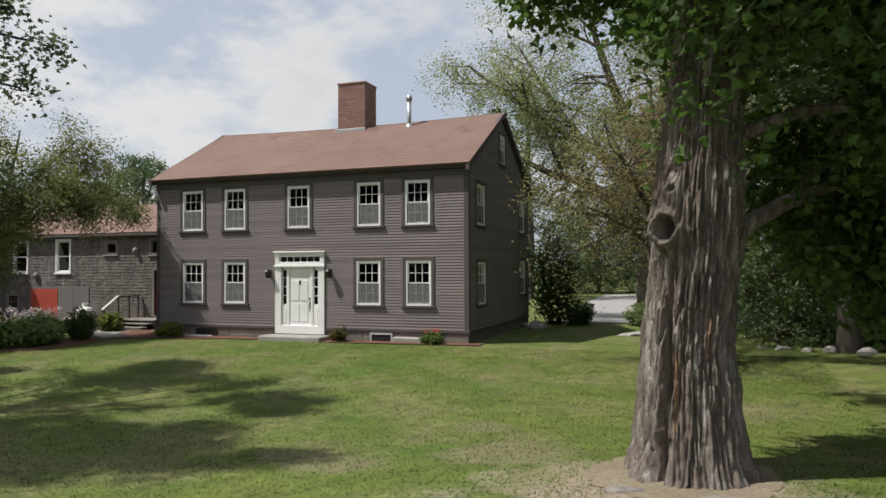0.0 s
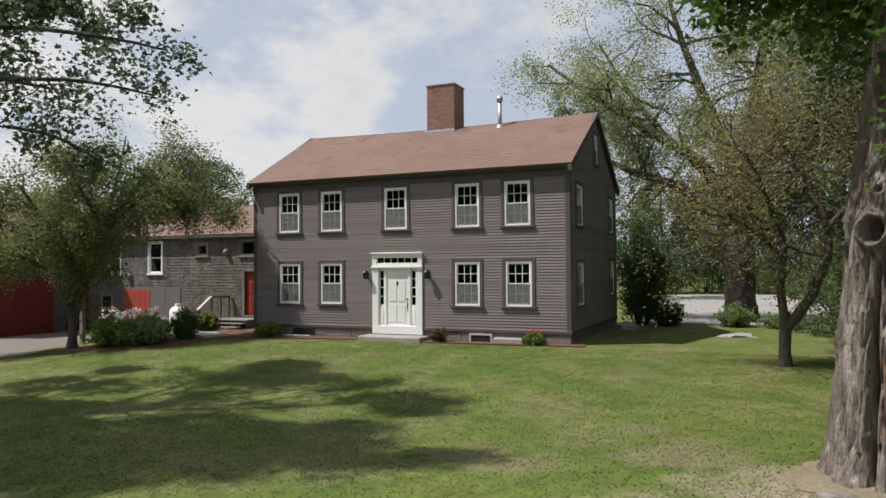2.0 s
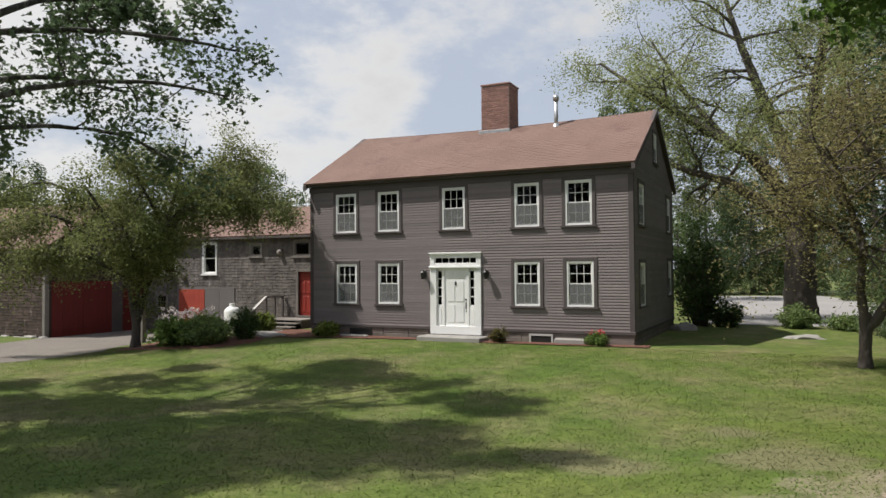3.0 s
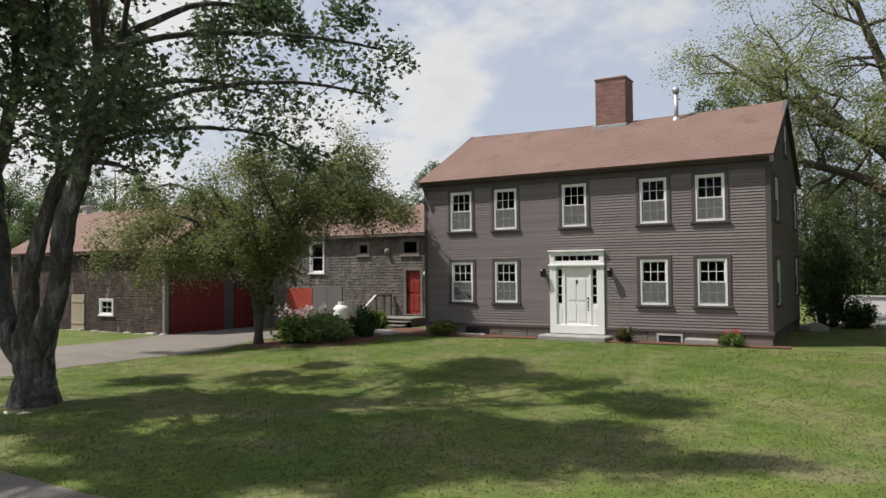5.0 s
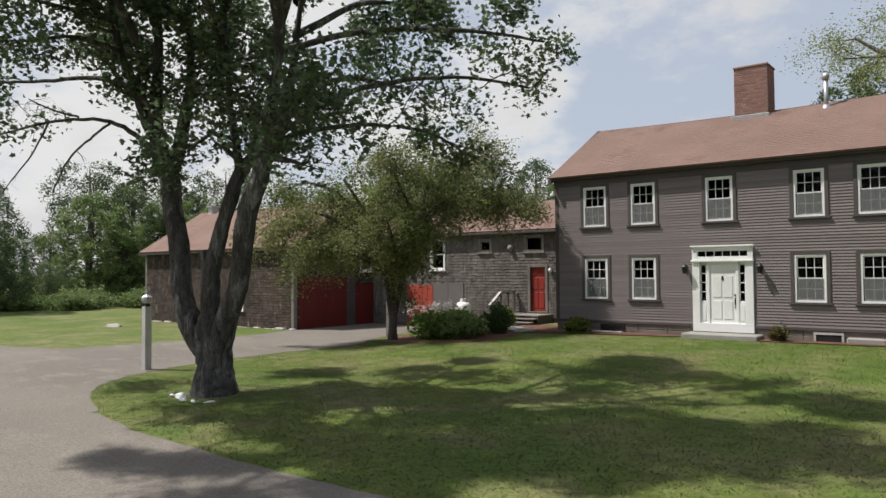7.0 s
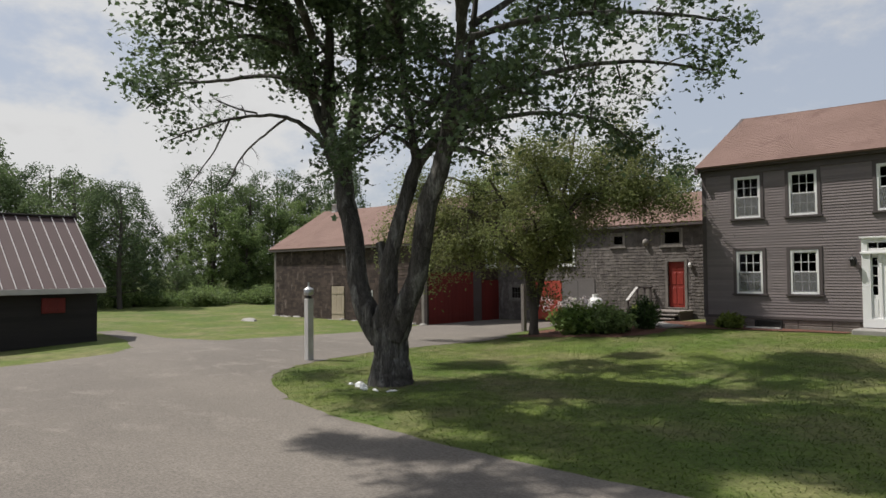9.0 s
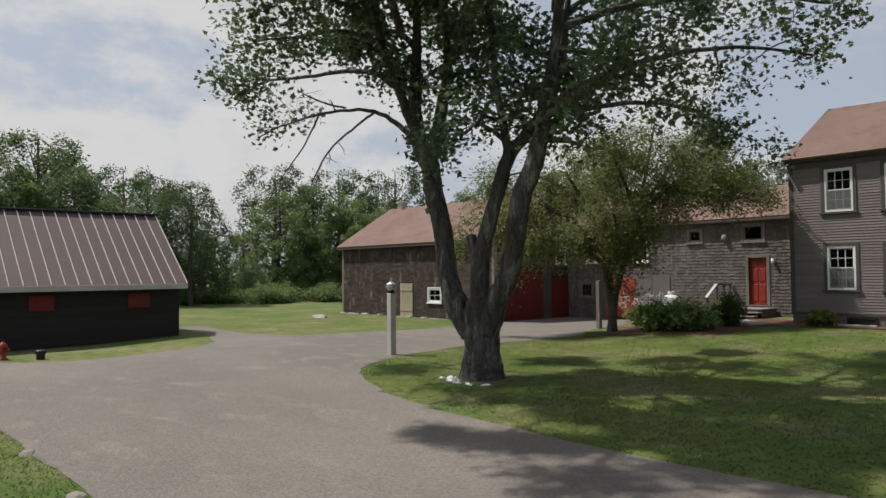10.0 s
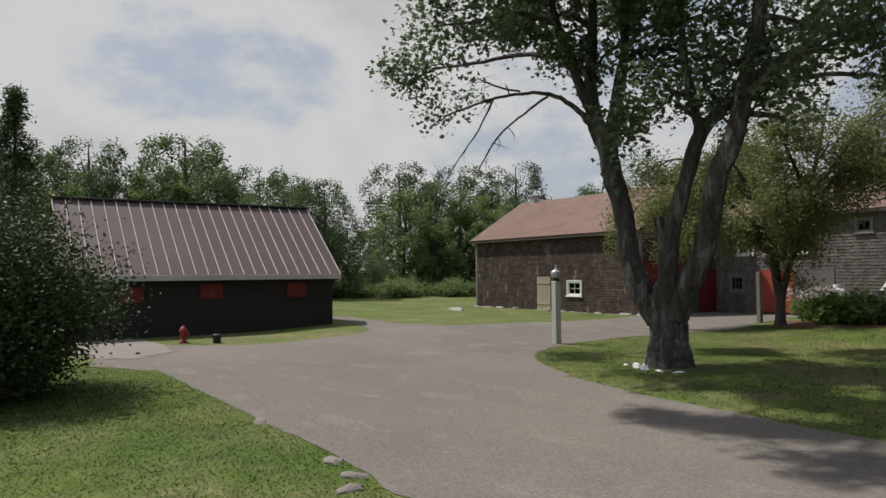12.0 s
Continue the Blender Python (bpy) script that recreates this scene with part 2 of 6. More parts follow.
L_RUST = leaves("rusty_leaf", (0.16, 0.10, 0.035), (0.12, 0.11, 0.035))


# ---- small builders ----
def mesh_object(name, data, mat_, parent=None, label="", m=None):
    ob = new(name, data)
    if mat_ and not data.materials:
        data.materials.append(mat_)
    if parent:
        ob.parent = parent
    if m is not None:
        ob.matrix_basis = m
    if label:
        ob["label"] = label
    return ob


def part(name, bm, mat_, parent=None, label="", m=None, smooth=False):
    data = bpy.data.meshes.new(name)
    bm.to_mesh(data)
    bm.free()
    if smooth:
        data.polygons.foreach_set("use_smooth", [True] * len(data.polygons))
    return mesh_object(name, data, mat_, parent, label, m)


def thing(name, m, label, category, group=""):
    ob = new(name)
    ob.matrix_basis = m
    ob.empty_display_size = 0.2
    return tagged(ob, label, category, group)


def box(bm, x0, x1, y0, y1, z0, z1, bevel=0.0):
    vs = [bm.verts.new(p) for p in ((x0, y0, z0), (x1, y0, z0), (x1, y1, z0), (x0, y1, z0), (x0, y0, z1), (x1, y0, z1), (x1, y1, z1), (x0, y1, z1))]
    fs = [bm.faces.new([vs[i] for i in f]) for f in ((3, 2, 1, 0), (4, 5, 6, 7), (0, 1, 5, 4), (1, 2, 6, 5), (2, 3, 7, 6), (3, 0, 4, 7))]
    if bevel:
        edges = list({e for f in fs for e in f.edges})
        bmesh.ops.bevel(bm, geom=edges, offset=bevel, segments=1, affect="EDGES")
    return bm


def boxes(*rows, bevel=0.0):
    bm = bmesh.new()
    for r in rows:
        box(bm, *r, bevel=bevel)
    return bm


def planked(name, m, mat_, parent, label, u0, u1, z0, z1, count, y=0.0, rails=()):
    """A door of upright planks on a backing, each plank and rail a piece of its own."""
    back = part(name, boxes((u0, u1, y - 0.02, y + 0.02, z0, z1)), mat_, parent, label, m)
    w = (u1 - u0) / count
    for i in range(count):
        part("plank", boxes((u0 + i * w + 0.003, u0 + (i + 1) * w - 0.003, y - 0.045, y - 0.021, z0 + 0.004, z1 - 0.004), bevel=0.003), mat_, back)
    for z in rails:
        part("rail", boxes((u0 + 0.03, u1 - 0.03, y - 0.066, y - 0.046, z, z + 0.11), bevel=0.004), mat_, back)
    return back


def lathe(bm, profile, cx=0.0, cy=0.0, n=16, square=False):
    """Turns (radius, z) rows round a vertical axis."""
    rings = []
    for r, z in profile:
        rings.append([bm.verts.new((cx + r * math.cos(2 * math.pi * (i + (0.5 if square else 0)) / n), cy + r * math.sin(2 * math.pi * (i + (0.5 if square else 0)) / n), z)) for i in range(n)])
    for a, b in zip(rings, rings[1:]):
        for i in range(n):
            bm.faces.new((a[i], a[(i + 1) % n], b[(i + 1) % n], b[i]))
    bm.faces.new(rings[0][::-1])
    bm.faces.new(rings[-1])
    return bm


def raw_mesh(name, verts, faces):
    data = bpy.data.meshes.new(name)
    v = np.asarray(verts, np.float32).reshape(-1, 3)
    f = np.asarray(faces, np.int32)
    k = f.shape[1]
    data.vertices.add(len(v))
    data.vertices.foreach_set("co", v.ravel())
    data.loops.add(f.size)
    data.loops.foreach_set("vertex_index", f.ravel())
    data.polygons.add(len(f))
    data.polygons.foreach_set("loop_start", np.arange(0, f.size, k, dtype=np.int32))
    data.polygons.foreach_set("loop_total", np.full(len(f), k, np.int32))
    data.update(calc_edges=True)
    data.validate()
    data.shade_flat()
    return data


def ease(t):
    t = np.clip(t, 0, 1)
    return t * t * (3 - 2 * t)


def ground_z(x, y):
    """The height of the ground: highest along the house front, lower at the drive."""
    z = -0.34 + 0.42 * (1 - ease((-1 - y) / 10)) * ease((x + 19) / 6)
    z = z - 0.16 * ease((-14 - y) / 5) * ease((-2 - x) / 6)
    z = z + 0.24 * ease((x - 1) / 5) * ease((-6 - y) / 6)
    z = z + 0.26 * ease((-18.5 - y) / 3.0) * ease((x + 3.5) / 4) * (1 - 0.35 * ease((x - 1) / 5))
    return z


def wall_mesh(splits, openings, z0, top, thick):
    """A wall along u (x), front face at y=0, thickness towards +y, with openings (u0, u1, za, zb) through it. top: height as a function of u."""
    bm = bmesh.new()
    us = sorted({round(u, 4) for u in [*splits, *[o[0] for o in openings], *[o[1] for o in openings]]})
    for a, b in zip(us, us[1:]):
        holes = sorted([(o[2], o[3]) for o in openings if o[0] < (a + b) / 2 < o[1]])
        low = z0
        for za, zb in holes:
            if za > low:
                box(bm, a, b, 0, thick, low, za)
            low = zb
        vs = [bm.verts.new(p) for p in ((a, 0, low), (b, 0, low), (b, thick, low), (a, thick, low), (a, 0, top(a)), (b, 0, top(b)), (b, thick, top(b)), (a, thick, top(a)))]
        for f in ((3, 2, 1, 0), (4, 5, 6, 7), (0, 1, 5, 4), (1, 2, 6, 5), (2, 3, 7, 6), (3, 0, 4, 7)):
            bm.faces.new([vs[i] for i in f])
    return bm


def board_mesh(name, rise, lip, mat_):
    """A unit-long lapped board: thin top edge, thick lower edge that stands proud towards -y."""
    data = bpy.data.meshes.new(name)
    v = [(0, 0, 0), (1, 0, 0), (1, -lip, 0), (0, -lip, 0), (0, 0, rise), (1, 0, rise), (1, -0.004, rise), (0, -0.004, rise)]
    data.from_pydata(v, [], [(0, 1, 2, 3), (4, 7, 6, 5), (3, 2, 6, 7), (0, 3, 7, 4), (1, 5, 6, 2)])
    data.materials.append(mat_)
    return data


def free_spans(u0, u1, z, openings):
    spans = [(u0, u1)]
    for a, b, za, zb in openings:
        if za < z < zb:
            spans = [s for x, y in spans for s in ((x, min(y, a)), (max(x, b), y)) if s[1] - s[0] > 0.02]
    return spans


def siding(parent, name, data, place, z0, z1, step, limits, openings):
    """Lapped boards in rows, each span between openings one piece. limits(z): the row's two ends."""
    z = z0
    while z < z1 - 0.01:
        u0, u1 = limits(z + step)
        for a, b in free_spans(u0, u1, z + step / 2, openings):
            mesh_object(name, data, None, parent, m=place @ Matrix.Translation((a, 0, z)) @ Matrix.Diagonal((b - a, 1, 1, 1)))
        z += step


def shingle_courses(parent, name, data, place, z0, z1, step, limits, openings, wide, seed, near=(0, 0), lip=0.014, most=300):
    """Shingles in uneven rows. Those in the stretch near are pieces of their own, the others one joined part."""
    rng = random.Random(seed)
    verts, faces, made, z, row = [], [], 0, z0, 0
    while z < z1 - 0.02:
        u0, u1 = limits(z + step)
        for a, b in free_spans(u0, u1, z + step / 2, openings):
            u = a
            while u < b - 0.01:
                w = min(rng.uniform(*wide), b - u)
                if b - u - w < 0.05:
                    w = b - u
                drop, out, skew = rng.uniform(-0.026, 0.008), lip * rng.uniform(0.8, 1.3), rng.uniform(-0.012, 0.012)
                if near[0] < u < near[1] and made < most:
                    mesh_object(name, data, None, parent, m=place @ Matrix.Translation((u + 0.0004, -0.001, z + drop)) @ Matrix.Diagonal((w - 0.0008, out / 0.02, (step + 0.02) / 0.15, 1)))
                    made += 1
                else:
                    i = len(verts)
                    x0, x1, zb, zt = u + 0.002, u + w - 0.002, z + drop, z + step + 0.012
                    verts += [(x0, 0, zb), (x1, 0, zb + skew), (x1, -out, zb + skew), (x0, -out, zb), (x0, 0, zt), (x1, 0, zt), (x1, -0.004, zt), (x0, -0.004, zt)]
                    faces += [(i, i + 1, i + 2, i + 3), (i + 4, i + 7, i + 6, i + 5), (i + 3, i + 2, i + 6, i + 7), (i, i + 3, i + 7, i + 4), (i + 1, i + 5, i + 6, i + 2)]
                u += w
        z += step
        row += 1
    if verts:
        ob = mesh_object(name + "_cladding", raw_mesh(name + "_cladding", verts, faces), data.materials[0], parent, m=place)
        ob["kind"] = "stuff"


def roof_slope(bm, u0, u1, low, high, courses, thick=0.05, sag=0.0, cols=12):
    """A shingled slope in overlapping courses from the line low=(v, z) to high, along u."""
    (va, za), (vb, zb) = low, high
    nv, nz = -(zb - za), (vb - va)
    k = math.hypot(nv, nz)
    nv, nz = nv / k, nz / k
    if nz < 0:
        nv, nz = -nv, -nz

    def at(u, s, lift):
        bend = -sag * math.sin(math.pi * (u - u0) / (u1 - u0)) * s
        return (u, va + (vb - va) * s + nv * lift, za + (zb - za) * s + nz * lift + bend)

    rows = [(0.0, -thick), (0.0, 0.004)]
    for c in range(1, courses):
        rows += [(c / courses, 0.0), (c / courses, 0.004)]
    rows += [(1.0, 0.0), (1.0, -thick)]
    lines = [[bm.verts.new(at(u0 + (u1 - u0) * i / cols, s, lift)) for i in range(cols + 1)] for s, lift in rows]
    for a, b in zip(lines, lines[1:] + lines[:1]):
        for i in range(cols):
            bm.faces.new((a[i], a[i + 1], b[i + 1], b[i]))
    for k in (0, cols):
        bm.faces.new([line[k] for line in lines])
    return bm


SHARED = {}


def shared(key, make):
    if key not in SHARED:
        bm, mat_ = make()
        data = bpy.data.meshes.new(key[0])
        bm.to_mesh(data)
        bm.free()
        data.materials.append(mat_)
        SHARED[key] = data
    return SHARED[key]


def double_hung(parent, m, w, h, cols=3, rows=2, case=0.11, case_mat=None, frame_mat=None, screen=True, single=False, label=""):
    """A sash window: casing, sill, white frame, two sashes with their bars and panes. Local: x along the wall from 0 to w, y inwards, z up from 0 to h."""
    case_mat, frame_mat = case_mat or M_TRIM, frame_mat or M_WHITE
    k = (round(w, 2), round(h, 2), cols, rows, case, case_mat.name, frame_mat.name)
    win = mesh_object("window", shared(("window",) + k, lambda: (boxes((-case, 0, -0.045, 0.02, 0, h + case), (w, w + case, -0.045, 0.02, 0, h + case), (0, w, -0.045, 0.02, h, h + case), bevel=0.006), case_mat)), None, parent, label, m)
    sill = boxes((-case - 0.04, w + case + 0.04, -0.085, 0.03, -0.06, 0))
    mesh_object("window_sill", shared(("window_sill",) + k, lambda: (sill, case_mat)), None, win)
    f = 0.062
    mesh_object("window_frame", shared(("window_frame",) + k, lambda: (boxes((0, f, -0.03, 0.1, 0, h), (w - f, w, -0.03, 0.1, 0, h), (f, w - f, -0.03, 0.1, 0, f), (f, w - f, -0.03, 0.1, h - f, h), bevel=0.004), frame_mat)), None, win)
    mid = h * 0.5
    for tag, za, zb, y in (("whole", f, h - f, 0.0),) if single else (("upper", mid - 0.02, h - f, 0.0), ("lower", f, mid + 0.02, 0.03)):
        s = 0.035
        rows_ = [(f, f + s, y, y + 0.03, za, zb), (w - f - s, w - f, y, y + 0.03, za, zb), (f + s, w - f - s, y, y + 0.03, zb - s, zb), (f + s, w - f - s, y, y + 0.03, za, za + s + 0.01)]
        mesh_object("sash", shared(("sash", tag) + k, lambda: (boxes(*rows_), frame_mat)), None, win)
        x0, x1, z0, z1 = f + s, w - f - s, za + s + 0.01, zb - s
        bars = [(x0 + (x1 - x0) * i / cols - 0.009, x0 + (x1 - x0) * i / cols + 0.009, y + 0.004, y + 0.026, z0, z1) for i in range(1, cols)]
        bars += [(x0, x1, y + 0.006, y + 0.024, z0 + (z1 - z0) * j / rows - 0.009, z0 + (z1 - z0) * j / rows + 0.009) for j in range(1, rows)]
        if bars:
            mesh_object("glazing_bar", shared(("glazing_bar", tag) + k, lambda: (boxes(*bars), frame_mat)), None, win)
        pw, ph = (x1 - x0) / cols, (z1 - z0) / rows
        pane = shared(("pane", tag) + k, lambda: (boxes((0, pw, 0, 0.004, 0, ph)), M_GLASS))
        for i in range(cols):
            for j in range(rows):
                p = mesh_object("pane", pane, None, win, m=Matrix.Translation((x0 + i * pw, y + 0.013, z0 + j * ph)))
                p.visible_shadow = False
        if screen and tag == "lower":
            mesh_object("insect_screen", shared(("insect_screen",) + k, lambda: (boxes((f, w - f, -0.012, -0.010, f, mid)), M_SCREEN)), None, win, "grey insect screen")
    return win


# ---- plants ----
def tube(verts, faces, pts, sides=6):
    """Adds a tapered tube along (point, radius) rows."""
    base = len(verts)
    for i, (p, r) in enumerate(pts):
        a = pts[max(i - 1, 0)][0]
        b = pts[min(i + 1, len(pts) - 1)][0]
        d = (b - a).normalized() if (b - a).length > 1e-6 else Vector((0, 0, 1))
        s = d.cross(Vector((0.31, 0.95, 0.05))).normalized()
        t = d.cross(s)
        for j in range(sides):
            ang = 2 * math.pi * j / sides
            verts.append(p + (s * math.cos(ang) + t * math.sin(ang)) * r)
    for i in range(len(pts) - 1):
        for j in range(sides):
            q, k = base + i * sides, (j + 1) % sides
            faces.append((q + j, q + k, q + sides + k, q + sides + j))


def bark_tube(verts, faces, pts, seed, sides=30, depth=0.20):
    """A thick limb with ridged, lumpy bark."""
    base = len(verts)
    for i, (p, r) in enumerate(pts):
        a = pts[max(i - 1, 0)][0]
        b = pts[min(i + 1, len(pts) - 1)][0]
        d = (b - a).normalized()
        s = d.cross(Vector((0.31, 0.95, 0.05))).normalized()
        t = d.cross(s)
        for j in range(sides):
            ang = 2 * math.pi * j / sides
            ca, sa = math.cos(ang), math.sin(ang)
            lump = 0.10 * noise.noise((ca * 1.2 + seed, sa * 1.2, p.z * 1.1))
            ridge = max(0.0, 1 - abs(noise.noise((ca * 4.5, sa * 4.5 + seed, p.z * 2.2))) * 2.6)
            fine = 0.05 * noise.noise((ca * 9, sa * 9 + seed, p.z * 5.0))
            verts.append(p + (s * ca + t * sa) * r * (0.97 + 1.6 * lump - depth * ridge ** 2 + fine))
    for i in range(len(pts) - 1):
        for j in range(sides):
            q, k = base + i * sides, (j + 1) % sides
            faces.append((q + j, q + k, q + sides + k, q + sides + j))


def curve_rows(rows, steps=4, wobble=0.0, rng=None):
    """Smooths (x, y, z, radius) rows into closer (point, radius) rows."""
    p = [Vector(r[:3]) for r in rows]
    out = []
    for i in range(len(rows) - 1):
        a, b, c, d = p[max(i - 1, 0)], p[i], p[i + 1], p[min(i + 2, len(p) - 1)]
        for s in range(steps):
            t = s / steps
            q = 0.5 * (2 * b + (c - a) * t + (2 * a - 5 * b + 4 * c - d) * t * t + (3 * b - a - 3 * c + d) * t ** 3)
            if wobble and rng:
                q = q + Vector([rng.uniform(-wobble, wobble) for _ in range(3)])
            out.append((q, rows[i][3] + (rows[i + 1][3] - rows[i][3]) * t))
    out.append((p[-1], rows[-1][3]))
    return out


def branch_out(rng, verts, faces, tips, start, way, length, radius, depth, droop=0.0, spread=0.9, twigs=3, kink=0.22):
    """A branch that forks depth times; its ends are kept in tips."""
    n = 4
    p, d, pts = Vector(start), Vector(way).normalized(), []
    for i in range(n + 1):
        pts.append((p.copy(), radius * (1 - 0.62 * i / n)))
        d = (d + Vector([rng.gauss(0, kink) for _ in range(3)]) + Vector((0, 0, -droop))).normalized()
        p = p + d * (length / n)
        if depth <= 1 and i > 0:
            tips.append(pts[-1][0])
    tube(verts, faces, pts, 6 if radius > 0.06 else 4 if radius > 0.02 else 3)
    if depth <= 0:
        return
    for c in range(twigs):
        q = pts[min(n, 1 + round((n - 1) * (c + rng.random() * 0.6) / max(twigs - 1, 1)))]
        side = Vector([rng.gauss(0, 1) for _ in range(3)])
        side = (side - d * side.dot(d)).normalized()
        w = (d + side * spread * rng.uniform(0.6, 1.3)).normalized()
        branch_out(rng, verts, faces, tips, q[0], w, length * rng.uniform(0.5, 0.75), q[1] * 0.62, depth - 1, droop, spread, twigs, kink)


LOBED = np.array([(0, 0), (-0.30, 0.12), (-0.22, 0.30), (-0.5, 0.55), (-0.24, 0.60), (0, 1.0), (0.24, 0.60), (0.5, 0.55), (0.22, 0.30), (0.30, 0.12)])
OVAL = np.array([(0, 0), (-0.26, 0.4), (0, 1.0), (0.26, 0.4)])


def leaf_cloud(name, anchors, per, size, spread, seed, lobed=False, flat=0.5, hang=0.0, sink=1.0):
    """Leaves scattered round the twig ends: every leaf a folded blade of its own."""
    rng = np.random.default_rng(seed)
    a = np.asarray([tuple(p) for p in anchors])
    n = len(a) * per
    c = np.repeat(a, per, 0) + rng.normal(0, 1, (n, 3)) * np.array([spread, spread, spread * sink])
    u = rng.normal(0, 1, (n, 3))
    u[:, 2] = u[:, 2] * (1 - flat) - hang
    u /= np.linalg.norm(u, axis=1)[:, None]
    w = rng.normal(0, 1, (n, 3))
    w[:, 2] *= 1 - flat
    w -= u * (w * u).sum(1)[:, None]
    w /= np.linalg.norm(w, axis=1)[:, None]
    nrm = np.cross(u, w)
    s = size * rng.uniform(0.6, 1.35, n)[:, None]
    shape = LOBED if lobed else OVAL
    k = len(shape)
    v = np.empty((n, k, 3))
    for i, (x, y) in enumerate(shape):
        v[:, i] = c + (w * x + u * y + nrm * (abs(x) * 0.35 - 0.12 * y * y)) * s
    return raw_mesh(name, v.reshape(-1, 3), np.arange(n * k).reshape(n, k))


def plant(name, m, label, category, wood, bark, crown, leaf, group=""):
    """A tree or shrub: wood=(verts, faces), crown=a leaf mesh."""
    t = thing(name, m, label, category, group)
    if wood:
        data = raw_mesh("trunk", [tuple(v) for v in wood[0]], wood[1])
        data.polygons.foreach_set("use_smooth", [True] * len(data.polygons))
        mesh_object("trunk", data, bark, t)
    if crown:
        mesh_object("crown", crown, leaf, t)
    return t


def shrub(name, m, label, category, radius, height, count, size, leaf, seed, lobed=False, per=26):
    rng = random.Random(seed)
    verts, faces, tips = [], [], []
    for i in range(count):
        a, r = rng.uniform(0, 2 * math.pi), rng.random() ** 0.5
        root = Vector((0.25 * radius * r * math.cos(a), 0.25 * radius * r * math.sin(a), 0))
        tip = Vector((radius * r * math.cos(a), radius * r * math.sin(a), height * (1 - 0.45 * r * r) * rng.uniform(0.55, 1.0)))
        pts = [(root.lerp(tip, t) + Vector((0, 0, 0.12 * height * math.sin(math.pi * t))), 0.02 * (1 - 0.7 * t)) for t in (0, 0.35, 0.7, 1)]
        tube(verts, faces, pts, 3)
        tips += [pts[2][0], tip, root.lerp(tip, 0.5), root.lerp(tip, 0.28)]
    return plant(name, m, label, category, (verts, faces), M_TWIG, leaf_cloud("crown", tips, per, size, radius * 0.12, seed, lobed, 0.35), leaf)


# ---- ground ----
def ground_sheet():
    """One sheet: close mesh round the house, growing cells out to the horizon."""
    near = np.arange(-60, 40.1, 0.5)
    xs = np.concatenate([[-3000, -1200, -500, -250, -150, -100, -75], near, [55, 80, 130, 250, 500, 1200, 3000]])
    ys = np.concatenate([[-3000, -1200, -500, -250, -130, -80, -60], np.arange(-45, 45.1, 0.5), [60, 90, 150, 300, 600, 1300, 3000]])
    X, Y = np.meshgrid(xs, ys)
    i = np.arange(X.size).reshape(X.shape)
    f = np.stack([i[:-1, :-1], i[:-1, 1:], i[1:, 1:], i[1:, :-1]], -1).reshape(-1, 4)
    return raw_mesh("ground", np.stack([X, Y, ground_z(X, Y)], -1).reshape(-1, 3), f)


ground = mesh_object("ground", ground_sheet(), M_GRASS)
ground.data.polygons.foreach_set("use_smooth", [True] * len(ground.data.polygons))
tagged(ground, "mown green lawn with dry straw-coloured patches", "lawn", kind="structure")


def inside(poly, x, y):
    ok = np.zeros(np.shape(x), bool)
    for (ax, ay), (bx, by) in zip(poly, poly[1:] + poly[:1]):
        cross = ((ay > y) != (by > y)) & (x < (bx - ax) * (y - ay) / ((by - ay) or 1e-9) + ax)
        ok ^= cross
    return ok


def patch_mesh(name, poly, lift, step=0.3, rough=0.06, seed=1):
    """A sheet that follows the ground inside an outline, with a slightly ragged edge."""
    rng = np.random.default_rng(seed)
    fine = []
    for (ax, ay), (bx, by) in zip(poly, poly[1:] + poly[:1]):
        n = max(1, int(math.hypot(bx - ax, by - ay) / 0.35))
        for k in range(n):
            fine.append((ax + (bx - ax) * k / n + rng.normal(0, rough), ay + (by - ay) * k / n + rng.normal(0, rough)))
    A, B = np.array(fine), np.roll(np.array(fine), -1, 0)
    xs, ys = np.arange(A[:, 0].min() - step, A[:, 0].max() + 2 * step, step), np.arange(A[:, 1].min() - step, A[:, 1].max() + 2 * step, step)
    X, Y = np.meshgrid(xs, ys)
    P = np.stack([X, Y], -1).reshape(-1, 2)
    best, spot = np.full(len(P), 1e9), P.copy()
    for a, b in zip(A, B):
        d = b - a
        t = np.clip(((P - a) @ d) / max(d @ d, 1e-9), 0, 1)
        q = a + t[:, None] * d
        r = np.hypot(*(P - q).T)
        hit = r < best
        best[hit], spot[hit] = r[hit], q[hit]
    snap = best < step * 0.55
    ok = inside(fine, P[:, 0], P[:, 1]) | snap
    P[snap] = spot[snap]
    i = np.arange(len(P)).reshape(X.shape)
    f = np.stack([i[:-1, :-1], i[:-1, 1:], i[1:, 1:], i[1:, :-1]], -1).reshape(-1, 4)
    f = f[ok[f].all(1)]
    mid = P[f].mean(1)
    f = f[inside(fine, mid[:, 0], mid[:, 1])]
    used, f = np.unique(f, return_inverse=True)
    data = raw_mesh(name, np.column_stack([P[used], ground_z(P[used, 0], P[used, 1]) + lift]), f.reshape(-1, 4))
    data.polygons.foreach_set("use_smooth", [True] * len(data.polygons))
    return data


